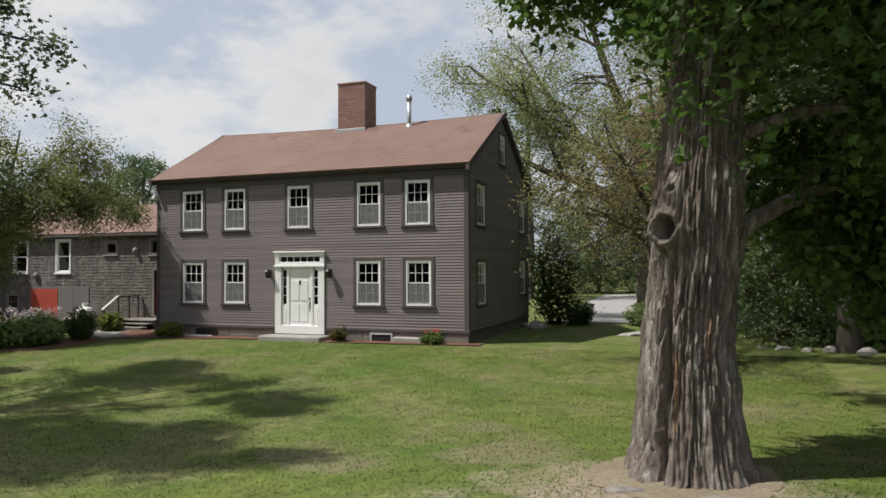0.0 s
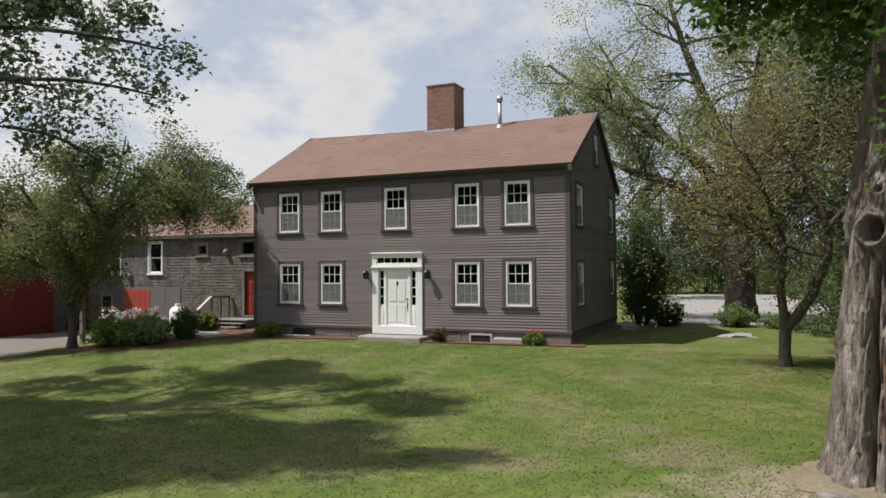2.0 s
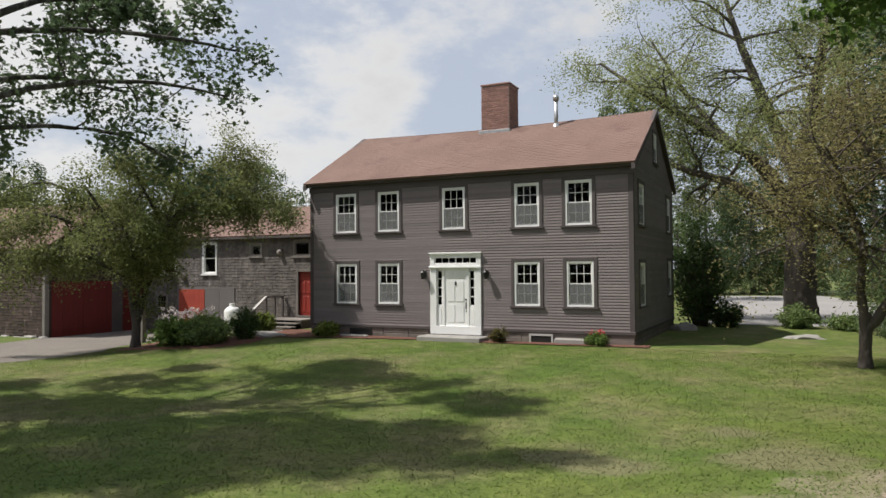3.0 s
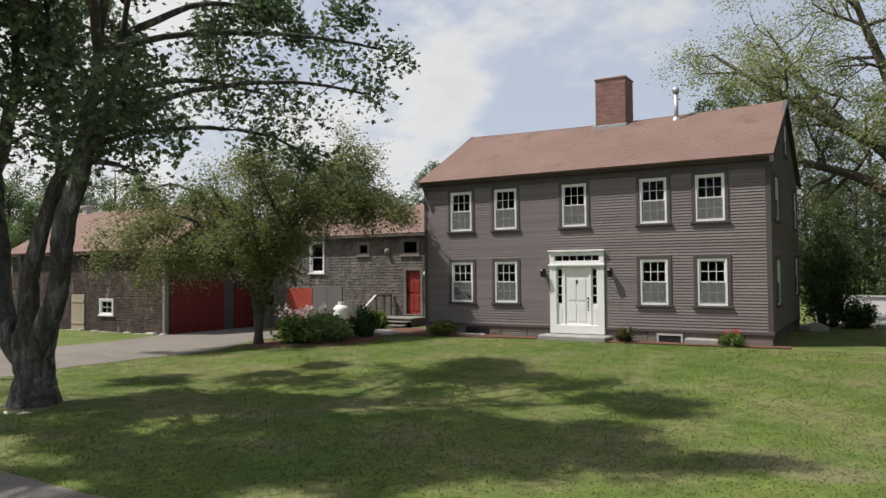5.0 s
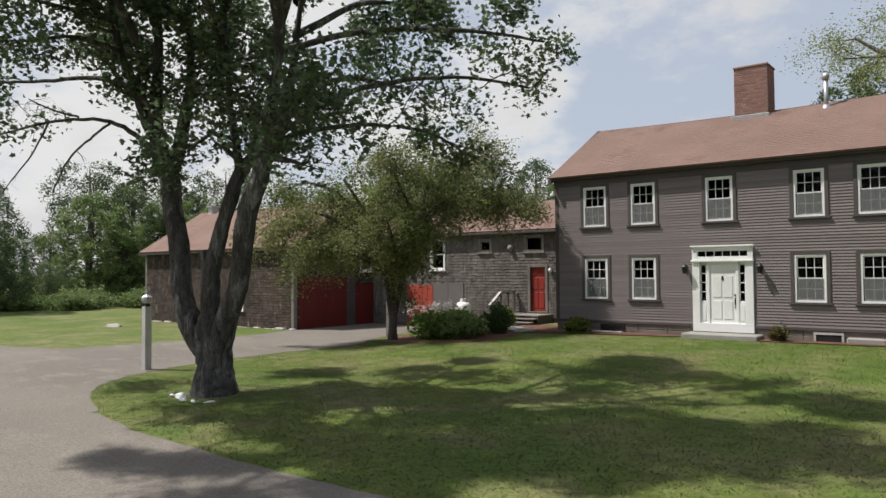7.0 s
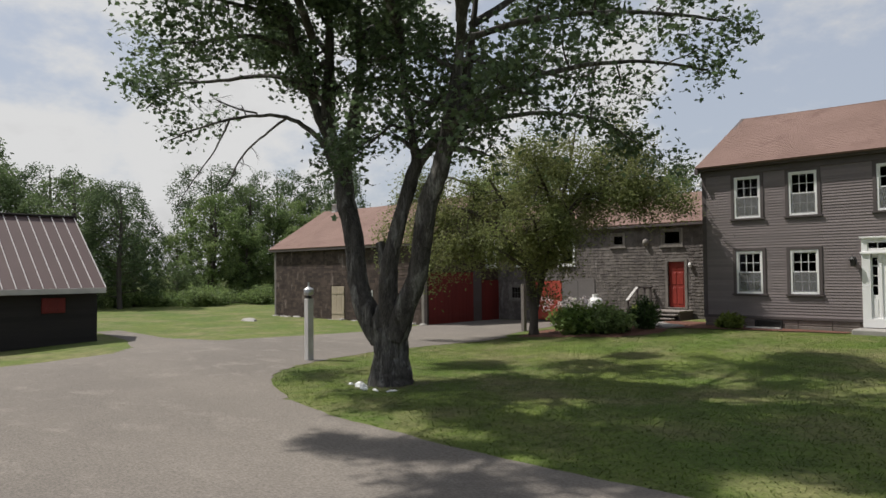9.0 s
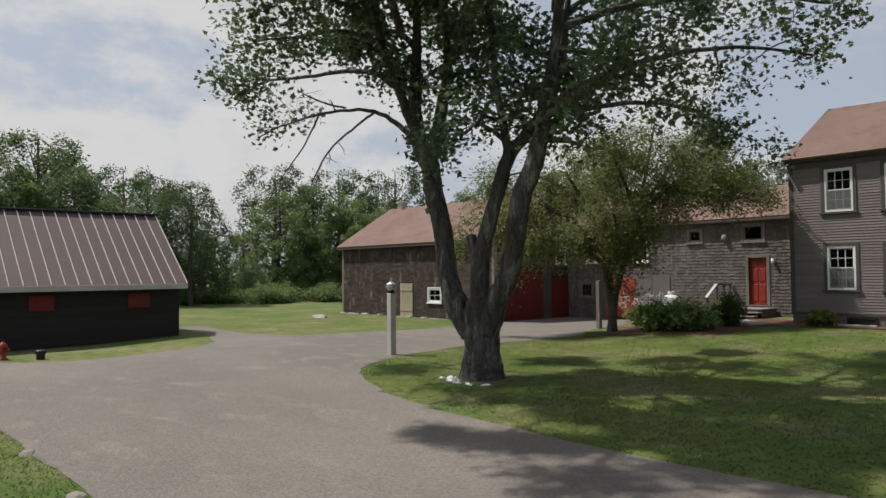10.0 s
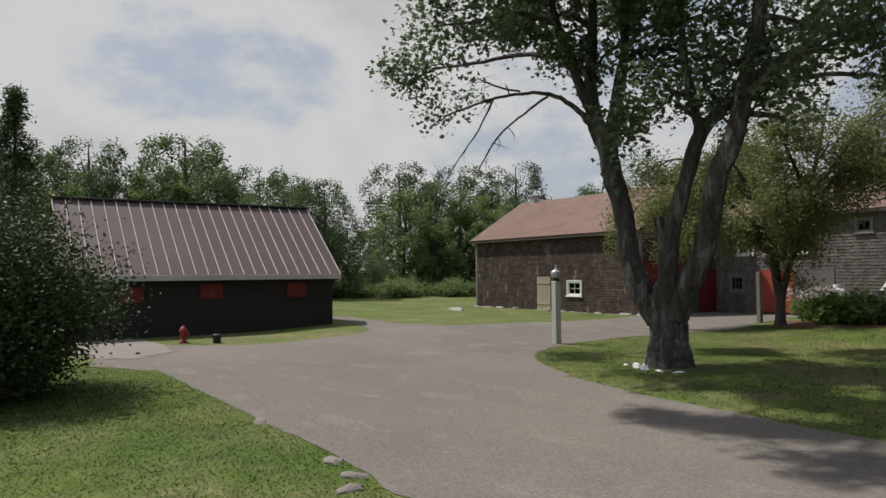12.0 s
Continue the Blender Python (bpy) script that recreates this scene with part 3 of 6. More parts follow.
DRIVE = [(16, -18.4), (2, -18.0), (-3, -17.5), (-7.5, -17.3), (-11, -17.1), (-12.8, -16.75), (-14.6, -16.05), (-15.8, -15.3), (-16.5, -14.2), (-17.2, -12.4), (-17.6, -10.4), (-17.4, -8.2),
         (-16.8, -6.4), (-16.9, -5.0), (-17.8, -4.0), (-18.6, -2.0), (-19.4, 1.5), (-19.6, 3.1), (-24.25, 3.1), (-24.25, -2.4), (-23.6, -5.5), (-24.3, -9.0), (-25.0, -11.8), (-27.5, -12.6), (-33, -12.2),
         (-33, -13.3), (-28, -13.9), (-25.2, -14.9), (-24.1, -16.0), (-24.0, -19.6), (-24.8, -21.0), (-25.6, -21.6), (-25.6, -23.4), (-21.2, -24.3), (-19.2, -23.1), (-13, -23.05), (-10, -23.0), (-8.4, -23.2), (-6.2, -24.2), (-4, -26.5), (-3, -31), (16, -31)]
tagged(mesh_object("driveway", patch_mesh("driveway", DRIVE, 0.009, 0.25, 0.025), M_DRIVE), "worn grey asphalt driveway with loose grit", "driveway", kind="structure")
tagged(mesh_object("apron", patch_mesh("apron", [(-25.55, -21.7), (-23.2, -22.0), (-22.0, -23.0), (-22.6, -23.9), (-25.55, -24.6), (-28.2, -24.6), (-28.2, -21.9)], 0.018, 0.3, 0.03), M_CONC), "pale concrete apron before the shed", "pavement", kind="structure")
ROAD = [(0.6, 10.2), (-0.6, 22), (-1.5, 44), (6.5, 46), (9.5, 32), (17, 22), (34, 17), (34, 9.5), (14, 10.0), (8, 9.6)]
tagged(mesh_object("road", patch_mesh("road", ROAD, 0.02, 0.9, 0.1), M_ROAD), "pale grey road behind the trees", "road", kind="structure")
BED = [(-17.1, -3.7), (-16.6, -5.0), (-14.6, -5.2), (-12.7, -4.7), (-11.9, -3.4), (-12.3, -2.0), (-13.4, -1.2), (-15.5, -0.9), (-16.4, 0.2), (-17.9, 0.1), (-18.1, -1.4)]
tagged(mesh_object("mulch_bed", patch_mesh("mulch_bed", BED, 0.02, 0.2, 0.05), M_MULCH), "red-brown bark mulch bed under the shrubs", "mulch", kind="structure")
tagged(mesh_object("mulch_strip", patch_mesh("mulch_strip", [(0.45, 0.1), (0.5, -0.55), (-3.6, -0.85), (-4.8, -0.95), (-4.8, -0.25), (-0.3, -0.02)], 0.03, 0.14, 0.03), M_MULCH), "red-brown mulch strip along the house wall", "mulch", kind="structure")
tagged(mesh_object("mulch_strip", patch_mesh("mulch_strip", [(-7.2, -0.2), (-7.2, -0.8), (-10.4, -1.25), (-12.6, -1.9), (-14.2, -0.8), (-15.6, 0.2), (-15.8, 1.3), (-12.1, 1.3), (-12.0, -0.02)], 0.03, 0.14, 0.03, 3), M_MULCH), "red-brown mulch strip along the house wall", "mulch", kind="structure")
SOIL = [(5.7, -11.6), (5.4, -12.4), (5.9, -13.1), (6.7, -13.4), (7.4, -13.0), (7.8, -12.2), (7.6, -11.4), (6.9, -11.0), (6.2, -11.1)]
tagged(mesh_object("bare_soil", patch_mesh("bare_soil", SOIL, 0.008, 0.12, 0.10, 5), M_DIRT), "bare soil and wood chips round the old trunk", "soil", kind="structure")


# ---- the house ----
EAVE, RIDGE, DEEP, LONG = 5.60, 7.90, 7.9, 11.95
house = thing("house", Matrix(), "brown clapboard two-storey colonial house with white sash windows", "house")
UP = [(-10.81, 0.88), (-9.01, 0.87), (-6.45, 0.86), (-3.82, 0.85), (-2.11, 0.86)]
DOWN = [(-10.78, 0.88), (-9.01, 0.87), (-3.84, 0.87), (-2.09, 0.87)]
FRONT = [(x, 3.81, w, 1.43) for x, w in UP] + [(x, 1.24, w, 1.44) for x, w in DOWN]
SIDE = [(0.80, 3.82, 0.90, 1.32), (0.86, 1.24, 0.90, 1.38), (6.35, 3.82, 0.80, 1.32), (6.45, 1.40, 0.80, 1.32), (3.62, 6.16, 0.66, 1.05)]


def pierced(rows, grow):
    return [(a - grow, a + w + grow, z - grow, z + h + grow) for a, z, w, h in rows]


DOOR = (-6.91, -5.01, 0.25, 3.03)
on_front = Matrix.Translation((0, 0, 0))
on_gable = pose(0, 0, 0, 0, 0, 90)
on_gable_left = pose(-LONG, DEEP, 0, 0, 0, -90)


def gable_top(v):
    return EAVE + (RIDGE - EAVE) * (1 - abs(v - DEEP / 2) / (DEEP / 2))


wall_front = part("wall", wall_mesh([-LONG, 0], pierced(FRONT, 0) + [(DOOR[0] + 0.1, DOOR[1] - 0.1, 0.3, 2.95)], 0.42, lambda u: EAVE, 0.16), M_TRIM, house, "brown clapboard front wall")
wall_gable = part("wall", wall_mesh([0.16, DEEP / 2, DEEP - 0.16], pierced(SIDE, 0), 0.42, gable_top, 0.16), M_TRIM, house, "brown clapboard gable wall", on_gable)
wall_gable_far = part("wall", wall_mesh([0.16, DEEP / 2, DEEP - 0.16], [], 0.42, gable_top, 0.16), M_CLAP, house, "brown clapboard gable wall", on_gable_left)
wall_back = part("wall", wall_mesh([-LONG, 0], [], 0.42, lambda u: EAVE, 0.16), M_CLAP, house, "brown clapboard rear wall", Matrix.Translation((0, DEEP - 0.16, 0)))
# floors and partitions added behind the panes, room darkness put into their colour
part("upper_floor", boxes((-LONG + 0.17, -0.17, 0.17, DEEP - 0.17, 3.1, 3.3), (-LONG + 0.17, -0.17, 0.17, DEEP - 0.17, 0.3, 0.45), (-LONG + 0.17, -0.17, 0.17, DEEP - 0.17, 5.4, 5.5)), M_ROOMSHADE, house)
part("inner_wall", boxes((-LONG + 0.17, -0.17, 3.4, 3.5, 0.45, 5.4), (-7.2, -7.1, 0.17, 3.4, 0.45, 5.4), (-4.8, -4.7, 0.17, 3.4, 0.45, 5.4)), M_ROOMSHADE, house)
STEP = 0.092
CLAP = board_mesh("clapboard", STEP + 0.010, 0.026, M_CLAP)
siding(wall_front, "clapboard", CLAP, on_front, 0.50, EAVE - 0.26, STEP, lambda z: (-LONG + 0.13, -0.13), pierced(FRONT, 0.11) + [DOOR])


def gable_limits(z):
    cut = 0 if z < EAVE else (z - EAVE) / (RIDGE - EAVE) * DEEP / 2
    return (max(0.13, cut + 0.1), min(DEEP - 0.13, DEEP - cut - 0.1))


siding(wall_gable, "clapboard", CLAP, Matrix(), 0.50, RIDGE - 0.3, STEP, gable_limits, pierced(SIDE, 0.11))
part("corner_board", boxes((-0.13, 0.022, -0.026, 0, 0.44, EAVE - 0.1), (0, 0.024, 0, 0.13, 0.44, EAVE - 0.1), bevel=0.004), M_TRIM, house)
part("corner_board", boxes((-LONG - 0.02, -LONG + 0.13, -0.026, 0, 0.44, EAVE - 0.1), bevel=0.004), M_TRIM, house)
part("corner_board", boxes((0, 0.024, DEEP - 0.13, DEEP + 0.02, 0.44, EAVE - 0.1), bevel=0.004), M_TRIM, house)
part("water_table", boxes((-LONG - 0.02, DOOR[0] - 0.01, -0.05, 0, 0.40, 0.50), (DOOR[1] + 0.01, 0.05, -0.05, 0, 0.40, 0.50), (0, 0.05, 0, DEEP, 0.40, 0.50), bevel=0.008), M_TRIM, house)
part("frieze", boxes((-LONG - 0.05, 0.05, -0.055, 0, EAVE - 0.26, EAVE - 0.05), bevel=0.01), M_TRIM, house)
part("cornice", boxes((-LONG - 0.12, 0.12, -0.19, -0.055, EAVE - 0.05, EAVE + 0.05), bevel=0.012), M_TRIM, house)
foundation = part("foundation", boxes((-LONG + 0.02, -0.02, 0.02, 0.3, -0.3, 0.42), (-0.3, -0.021, 0.3, DEEP - 0.02, -0.3, 0.42), (-LONG + 0.02, -LONG + 0.3, 0.3, DEEP, -0.3, 0.42)), M_FOUND, house, "painted stone foundation")
rng = random.Random(4)
for zone in ((-LONG, -7.0, 0), (-4.9, 0, 0), (0.0, DEEP, 1)):
    u = zone[0]
    while u < zone[1] - 0.1:
        w = min(rng.uniform(0.5, 1.2), zone[1] - u)
        blk = boxes((u + 0.006, u + w - 0.006, 0, 0.06, -0.25, 0.22 + rng.uniform(-0.02, 0.02)), (u + 0.006, u + w - 0.006, 0.004, 0.06, 0.235, 0.40), bevel=0.012)
        part("foundation_stone", blk, M_FOUND, foundation, m=(Matrix.Translation((0, -0.015, 0)) if not zone[2] else pose(0.015, 0, 0, 0, 0, 90)))
        u += w
for x0, x1, paint, text in ((-10.2, -9.3, M_BLACK, "dark cellar window"), (-3.35, -2.55, M_LIGHTTRIM, "cellar window with a pale frame")):
    cellar = part("cellar_window", boxes((x0, x0 + 0.06, -0.05, 0, 0.05, 0.30), (x1 - 0.06, x1, -0.05, 0, 0.05, 0.30), (x0, x1, -0.05, 0, 0.30, 0.36)), paint, house, text)
    part("pane", boxes((x0 + 0.06, x1 - 0.06, -0.026, -0.018, 0.05, 0.30)), M_BLACK, cellar, "dark cellar pane")
part("light_well", boxes((-10.35, -9.2, -0.50, -0.36, 0.02, 0.16), bevel=0.03), M_GRANITE, house, "grey granite light-well kerb")
part("light_well", boxes((-2.45, -1.45, -0.30, -0.06, 0.02, 0.26), bevel=0.04), M_GRANITE, house, "grey granite cellar block")

roof = part("roof", roof_slope(roof_slope(bmesh.new(), -LONG - 0.14, 0.14, (-0.30, EAVE + 0.08), (DEEP / 2, RIDGE + 0.15), 30, 0.06, 0.12, 14), -LONG - 0.14, 0.14, (DEEP + 0.30, EAVE + 0.02), (DEEP / 2, RIDGE + 0.16), 30, 0.06, 0.10, 14), M_ROOF, house, "faded red-brown shingled gable roof")
for s in (-1, 1):
    a = [(DEEP / 2 + s * (DEEP / 2 + 0.30), EAVE - 0.13), (DEEP / 2, RIDGE + 0.02), (DEEP / 2, RIDGE + 0.20), (DEEP / 2 + s * (DEEP / 2 + 0.30), EAVE + 0.04)]
    for x0, x1 in ((0.03, 0.15), (-LONG - 0.15, -LONG - 0.03)):
        rake = bmesh.new()
        lo = [rake.verts.new((x0, y, z - 0.03)) for y, z in a]
        hi = [rake.verts.new((x1, y, z - 0.03)) for y, z in a]
        rake.faces.new(lo[::-1])
        rake.faces.new(hi)
        for i in range(4):
            rake.faces.new((lo[i], lo[(i + 1) % 4], hi[(i + 1) % 4], hi[i]))
        bmesh.ops.recalc_face_normals(rake, faces=rake.faces)
        part("rake_board", rake, M_TRIM, house)
part("flood_light", boxes((-LONG - 0.16, -LONG - 0.02, -0.16, -0.03, 5.02, 5.12), (-LONG - 0.12, -LONG - 0.06, -0.10, -0.02, 5.12, 5.2), bevel=0.015), M_WHITE, house, "small white flood light")
for x, z, w, h in FRONT:
    double_hung(house, Matrix.Translation((x, 0, z)), w, h)
for v, z, w, h in SIDE:
    double_hung(house, on_gable @ Matrix.Translation((v, 0, z)), w, h, 3, 2)

# front door with its surround
x0, x1, zb, zt = DOOR
door_case = part("door_surround", boxes((x0, x1, -0.07, 0.05, 2.84, zt), bevel=0.006), M_WHITE, house, "white panelled door surround with sidelights")
for name, row in (("pilaster", (x0, x0 + 0.24, -0.07, 0.05, zb + 0.28, 2.52)), ("pilaster", (x1 - 0.24, x1, -0.07, 0.05, zb + 0.28, 2.52)), ("head_block", (x0, x0 + 0.17, -0.07, 0.05, 2.52, 2.84)), ("head_block", (x1 - 0.17, x1, -0.07, 0.05, 2.52, 2.84)),
                  ("transom_rail", (x0 + 0.17, x1 - 0.17, -0.06, 0.05, 2.52, 2.67)), ("moulding", (x0 - 0.03, x1 + 0.03, -0.12, -0.071, 2.50, 2.56)), ("cornice", (x0 - 0.04, x1 + 0.04, -0.13, -0.071, zt - 0.05, zt)),
                  ("base_board", (x0, x1, -0.07, 0.05, zb, zb + 0.28)), ("mullion", (x0 + 0.45, x0 + 0.54, -0.03, 0.06, zb + 0.28, 2.52)), ("mullion", (x1 - 0.54, x1 - 0.45, -0.03, 0.06, zb + 0.28, 2.52))):
    part(name, boxes(row, bevel=0.006), M_WHITE, door_case)
part("sidelight_panel", boxes((x0 + 0.24, x0 + 0.45, -0.01, 0.05, zb + 0.28, 1.22), (x0 + 0.28, x0 + 0.41, -0.025, -0.01, zb + 0.36, 1.12), (x0 + 0.28, x0 + 0.41, -0.018, -0.01, zb + 0.75, zb + 0.80), bevel=0.004), M_WHITE, door_case)
part("sidelight_panel", boxes((x1 - 0.45, x1 - 0.24, -0.01, 0.05, zb + 0.28, 1.22), (x1 - 0.41, x1 - 0.28, -0.025, -0.01, zb + 0.36, 1.12), bevel=0.004), M_WHITE, door_case)
for a in (x0 + 0.24, x1 - 0.45):
    part("sidelight_bar", boxes(*[(a, a + 0.21, 0.0, 0.04, z - 0.014, z + 0.014) for z in (1.234, 1.53, 1.83, 2.13, 2.40)], (a, a + 0.035, 0.0, 0.04, 1.22, 2.52), (a + 0.175, a + 0.21, 0.0, 0.04, 1.22, 2.52), (a, a + 0.21, 0.0, 0.04, 2.40, 2.52)), M_WHITE, door_case)
    for i in range(4):
        part("pane", boxes((a + 0.035, a + 0.175, 0.016, 0.020, 1.25 + 0.30 * i, 1.52 + 0.30 * i)), M_GLASS, door_case).visible_shadow = False
for i in range(6):
    a = x0 + 0.17 + (1.56 / 6) * i
    part("pane", boxes((a + 0.012, a + 0.25, 0.016, 0.020, 2.675, 2.835)), M_GLASS, door_case).visible_shadow = False
    part("transom_bar", boxes((a - 0.012, a + 0.012, 0.0, 0.03, 2.67, 2.84)), M_WHITE, door_case)
leaf_door = boxes((x0 + 0.54, x1 - 0.54, 0.0, 0.045, zb + 0.28, 2.52))
for c in (0, 1):
    for za, zc in ((0.66, 1.25), (1.36, 2.05), (2.16, 2.40)):
        box(leaf_door, x0 + 0.63 + 0.34 * c, x0 + 0.91 + 0.34 * c, -0.012, 0.0, za, zc, 0.010)
door_1 = part("door", leaf_door, M_WHITE, house, "white six-panel front door, closed")
part("knocker", lathe(bmesh.new(), [(0.028, -0.07), (0.04, -0.03), (0.03, 0.04), (0.015, 0.06)], n=8), M_BLACK, door_1, "black knocker", Matrix.Translation((-5.96, 0.0, 1.98)))
part("door_handle", boxes((-5.60, -5.565, -0.03, 0.03, 1.10, 1.34), (-5.605, -5.56, -0.05, 0.03, 1.40, 1.46), (-5.60, -5.565, -0.03, 0.03, 1.02, 1.06), bevel=0.008), M_BLACK, door_1, "black thumb-latch handle")
tagged(part("doorstep", boxes((-7.02, -4.72, -0.90, -0.075, -0.1, 0.235), bevel=0.03), M_GRANITE), "pale granite doorstep slab below the front door", "step")


def sconce(m):
    s = thing("wall_lantern", m, "black iron wall lantern beside the front door", "lantern", "door lanterns")
    part("back_plate", boxes((-0.05, 0.05, -0.03, -0.005, -0.12, 0.14), bevel=0.01), M_BLACK, s)
    part("arm", boxes((-0.012, 0.012, -0.17, -0.03, 0.10, 0.125)), M_BLACK, s)
    part("cage", lathe(lathe(bmesh.new(), [(0.055, -0.16), (0.09, 0.06)], 0, -0.17, 6), [(0.11, 0.062), (0.03, 0.15), (0.012, 0.19)], 0, -0.17, 6), M_BLACK, s)
    return s


lantern = sconce(Matrix.Translation((-7.13, -0.02, 2.28)))
copy_thing(lantern, Matrix.Translation((-4.80, -0.02, 2.28)))

# chimney and flue
chimney = part("chimney", boxes((-6.50, -5.36, 3.70, 4.70, 7.0, 9.60)), M_MORTAR, house, "square red brick chimney")
brick_x = shared(("brick", "x"), lambda: (boxes((0, 0.195, -0.012, 0, 0, 0.058), bevel=0.004), M_BRICK))
for r in range(30):
    z = 7.32 + r * 0.075
    for k in range(6):
        a = -6.51 + (0.1 if r % 2 else 0.0) + k * 0.205
        w = min(0.195, -5.35 - a)
        if w > 0.05:
            mesh_object("brick", brick_x, None, chimney, m=Matrix.Translation((a, 3.70, z)) @ Matrix.Diagonal((w / 0.195, 1, 1, 1)))
    if r % 2 and k:
        mesh_object("brick", brick_x, None, chimney, m=Matrix.Translation((-6.51, 3.70, z)) @ Matrix.Diagonal((0.46, 1, 1, 1)))
    for k in range(5):
        b = 3.69 + (0.1 if r % 2 else 0.0) + k * 0.205
        w = min(0.195, 4.71 - b)
        if w > 0.05 and r > 4:
            mesh_object("brick", brick_x, None, chimney, m=pose(-5.36, b, z, 0, 0, 90) @ Matrix.Diagonal((w / 0.195, 1, 1, 1)))
part("chimney_cap", boxes((-6.54, -5.32, 3.66, 4.74, 9.60, 9.67), bevel=0.012), M_BRICK, chimney)
part("flashing", boxes((-6.58, -5.28, 3.55, 3.70, 7.68, 7.82), bevel=0.01), M_ZINC, chimney, "bright lead flashing", Matrix.Translation((0, 0, 0.02)))
part("flue_pipe", lathe(lathe(lathe(bmesh.new(), [(0.20, 7.55), (0.10, 7.85)], -3.47, 3.62, 12), [(0.075, 7.5), (0.075, 8.72)], -3.47, 3.62, 12), [(0.11, 8.72), (0.12, 8.82), (0.10, 8.92)], -3.47, 3.62, 12), M_ZINC, house, "galvanised flue pipe with cap", smooth=True)

# ---- the ell ----
EX, EY, EL, EZ = -24.4, 3.36, 12.45, -0.35
ell = thing("ell_building", Matrix.Translation((EX, EY, EZ)), "grey shingled low wing joining house and barn", "building")
E_EAVE, E_RIDGE, E_DEEP = 4.45, 6.0, 6.4
E_WIN = [(1.22, 2.68, 0.86, 1.46), (3.82, 2.68, 0.82, 1.46)]
E_SMALL = [(6.67, 3.46, 0.62, 0.56), (9.10, 3.43, 0.86, 0.68)]
E_LOW = (0.80, 1.0, 0.72, 0.72)
E_DOOR = (9.33, 10.07, 0.86, 2.76)
E_HATCH = (2.35, 3.95, 0.10, 1.96)
E_PANEL = (3.95, 5.75, 0.10, 1.96)
cut = [(a, a + w, z, z + h) for a, z, w, h in E_WIN + E_SMALL + [E_LOW]] + [E_DOOR]
ell_wall = part("wall", wall_mesh([0, EL], cut, 0, lambda u: E_EAVE, 0.15), M_SHINGLE, ell, "weathered grey wood-shingle wall")
# rear wall, floor and added partition, coloured as the wing's unlit inside
part("wall", boxes((0, EL, E_DEEP - 0.15, E_DEEP, 0, E_EAVE), (0, EL, 0.151, E_DEEP - 0.151, 0.70, 0.80), (0, EL, 3.0, 3.1, 0.81, E_EAVE)), M_ROOMSHADE, ell)
SH = board_mesh("shingle", 0.15, 0.02, M_SHINGLE)
grown = [(a - 0.09, a + w + 0.09, z - 0.08, z + h + 0.09) for a, z, w, h in E_WIN + E_SMALL + [E_LOW]] + [(E_DOOR[0] - 0.12, E_DOOR[1] + 0.12, 0, E_DOOR[3] + 0.12), (E_HATCH[0] - 0.1, E_PANEL[1], 0, 2.0)]
shingle_courses(ell_wall, "shingle", SH, Matrix(), 0.05, E_EAVE - 0.12, 0.132, lambda z: (0.0, EL), grown, (0.09, 0.22), 7, (9.0, 12.4), 0.022)
part("roof", roof_slope(roof_slope(bmesh.new(), -0.1, EL, (-0.28, E_EAVE - 0.05), (E_DEEP / 2, E_RIDGE), 22, 0.06, 0.05), -0.1, EL, (E_DEEP + 0.28, E_EAVE - 0.05), (E_DEEP / 2, E_RIDGE), 22, 0.06, 0.05), M_ROOF, ell, "faded red-brown shingled roof")
part("fascia", boxes((0, EL, -0.27, -0.02, E_EAVE - 0.2, E_EAVE - 0.10), bevel=0.01), M_TRIM, ell)
for a, z, w, h in E_WIN:
    double_hung(ell, Matrix.Translation((a, 0, z)), w, h, 1, 1, 0.05, M_WHITE, M_WHITE, False)
for a, z, w, h in E_SMALL:
    double_hung(ell, Matrix.Translation((a, 0, z)), w, h, 1, 1, 0.06, M_GREYWOOD, M_GREYWOOD, False, True, label="small grey-framed window")
double_hung(ell, Matrix.Translation((E_LOW[0], 0, E_LOW[1])), E_LOW[2], E_LOW[3], 3, 2, 0.06, M_GREYWOOD, M_GREYWOOD, False, True, label="small low grey-framed window")
planked("stable_door", None, M_REDFADED, ell, "faded orange-red plank door, closed", E_HATCH[0], E_HATCH[1], E_HATCH[2], E_HATCH[3], 5, -0.02)
part("grey_panel", boxes((E_PANEL[0] + 0.02, E_PANEL[1] - 0.91, -0.05, 0, E_PANEL[2], E_PANEL[3]), (E_PANEL[0] + 0.91, E_PANEL[1], -0.05, 0, E_PANEL[2], E_PANEL[3]), (E_HATCH[0] - 0.12, E_HATCH[0] - 0.005, -0.045, 0, 0, 2.06), (E_HATCH[0] - 0.005, E_PANEL[1], -0.045, 0, 1.965, 2.06)), M_GREYPAINT, ell, "plain grey painted panel")
d0, d1, dz0, dz1 = E_DOOR
part("door_case", boxes((d0 - 0.12, d0, -0.05, 0.05, dz0 - 0.06, dz1 + 0.12), (d1, d1 + 0.12, -0.05, 0.05, dz0 - 0.06, dz1 + 0.12), (d0, d1, -0.05, 0.05, dz1, dz1 + 0.12), (d0, d1, -0.06, 0.1, dz0 - 0.06, dz0), bevel=0.005), M_GREYWOOD, ell)
rd = boxes((d0, d1, 0.06, 0.10, dz0, dz1))
for c in (0, 1):
    for za, zc in ((0.14, 0.82), (0.95, 1.45), (1.56, 1.78)):
        box(rd, d0 + 0.09 + 0.30 * c, d0 + 0.34 + 0.30 * c, 0.045, 0.06, dz0 + za, dz0 + zc, 0.008)
red_door = part("door", rd, M_RED, ell, "bright red panelled side door, closed")
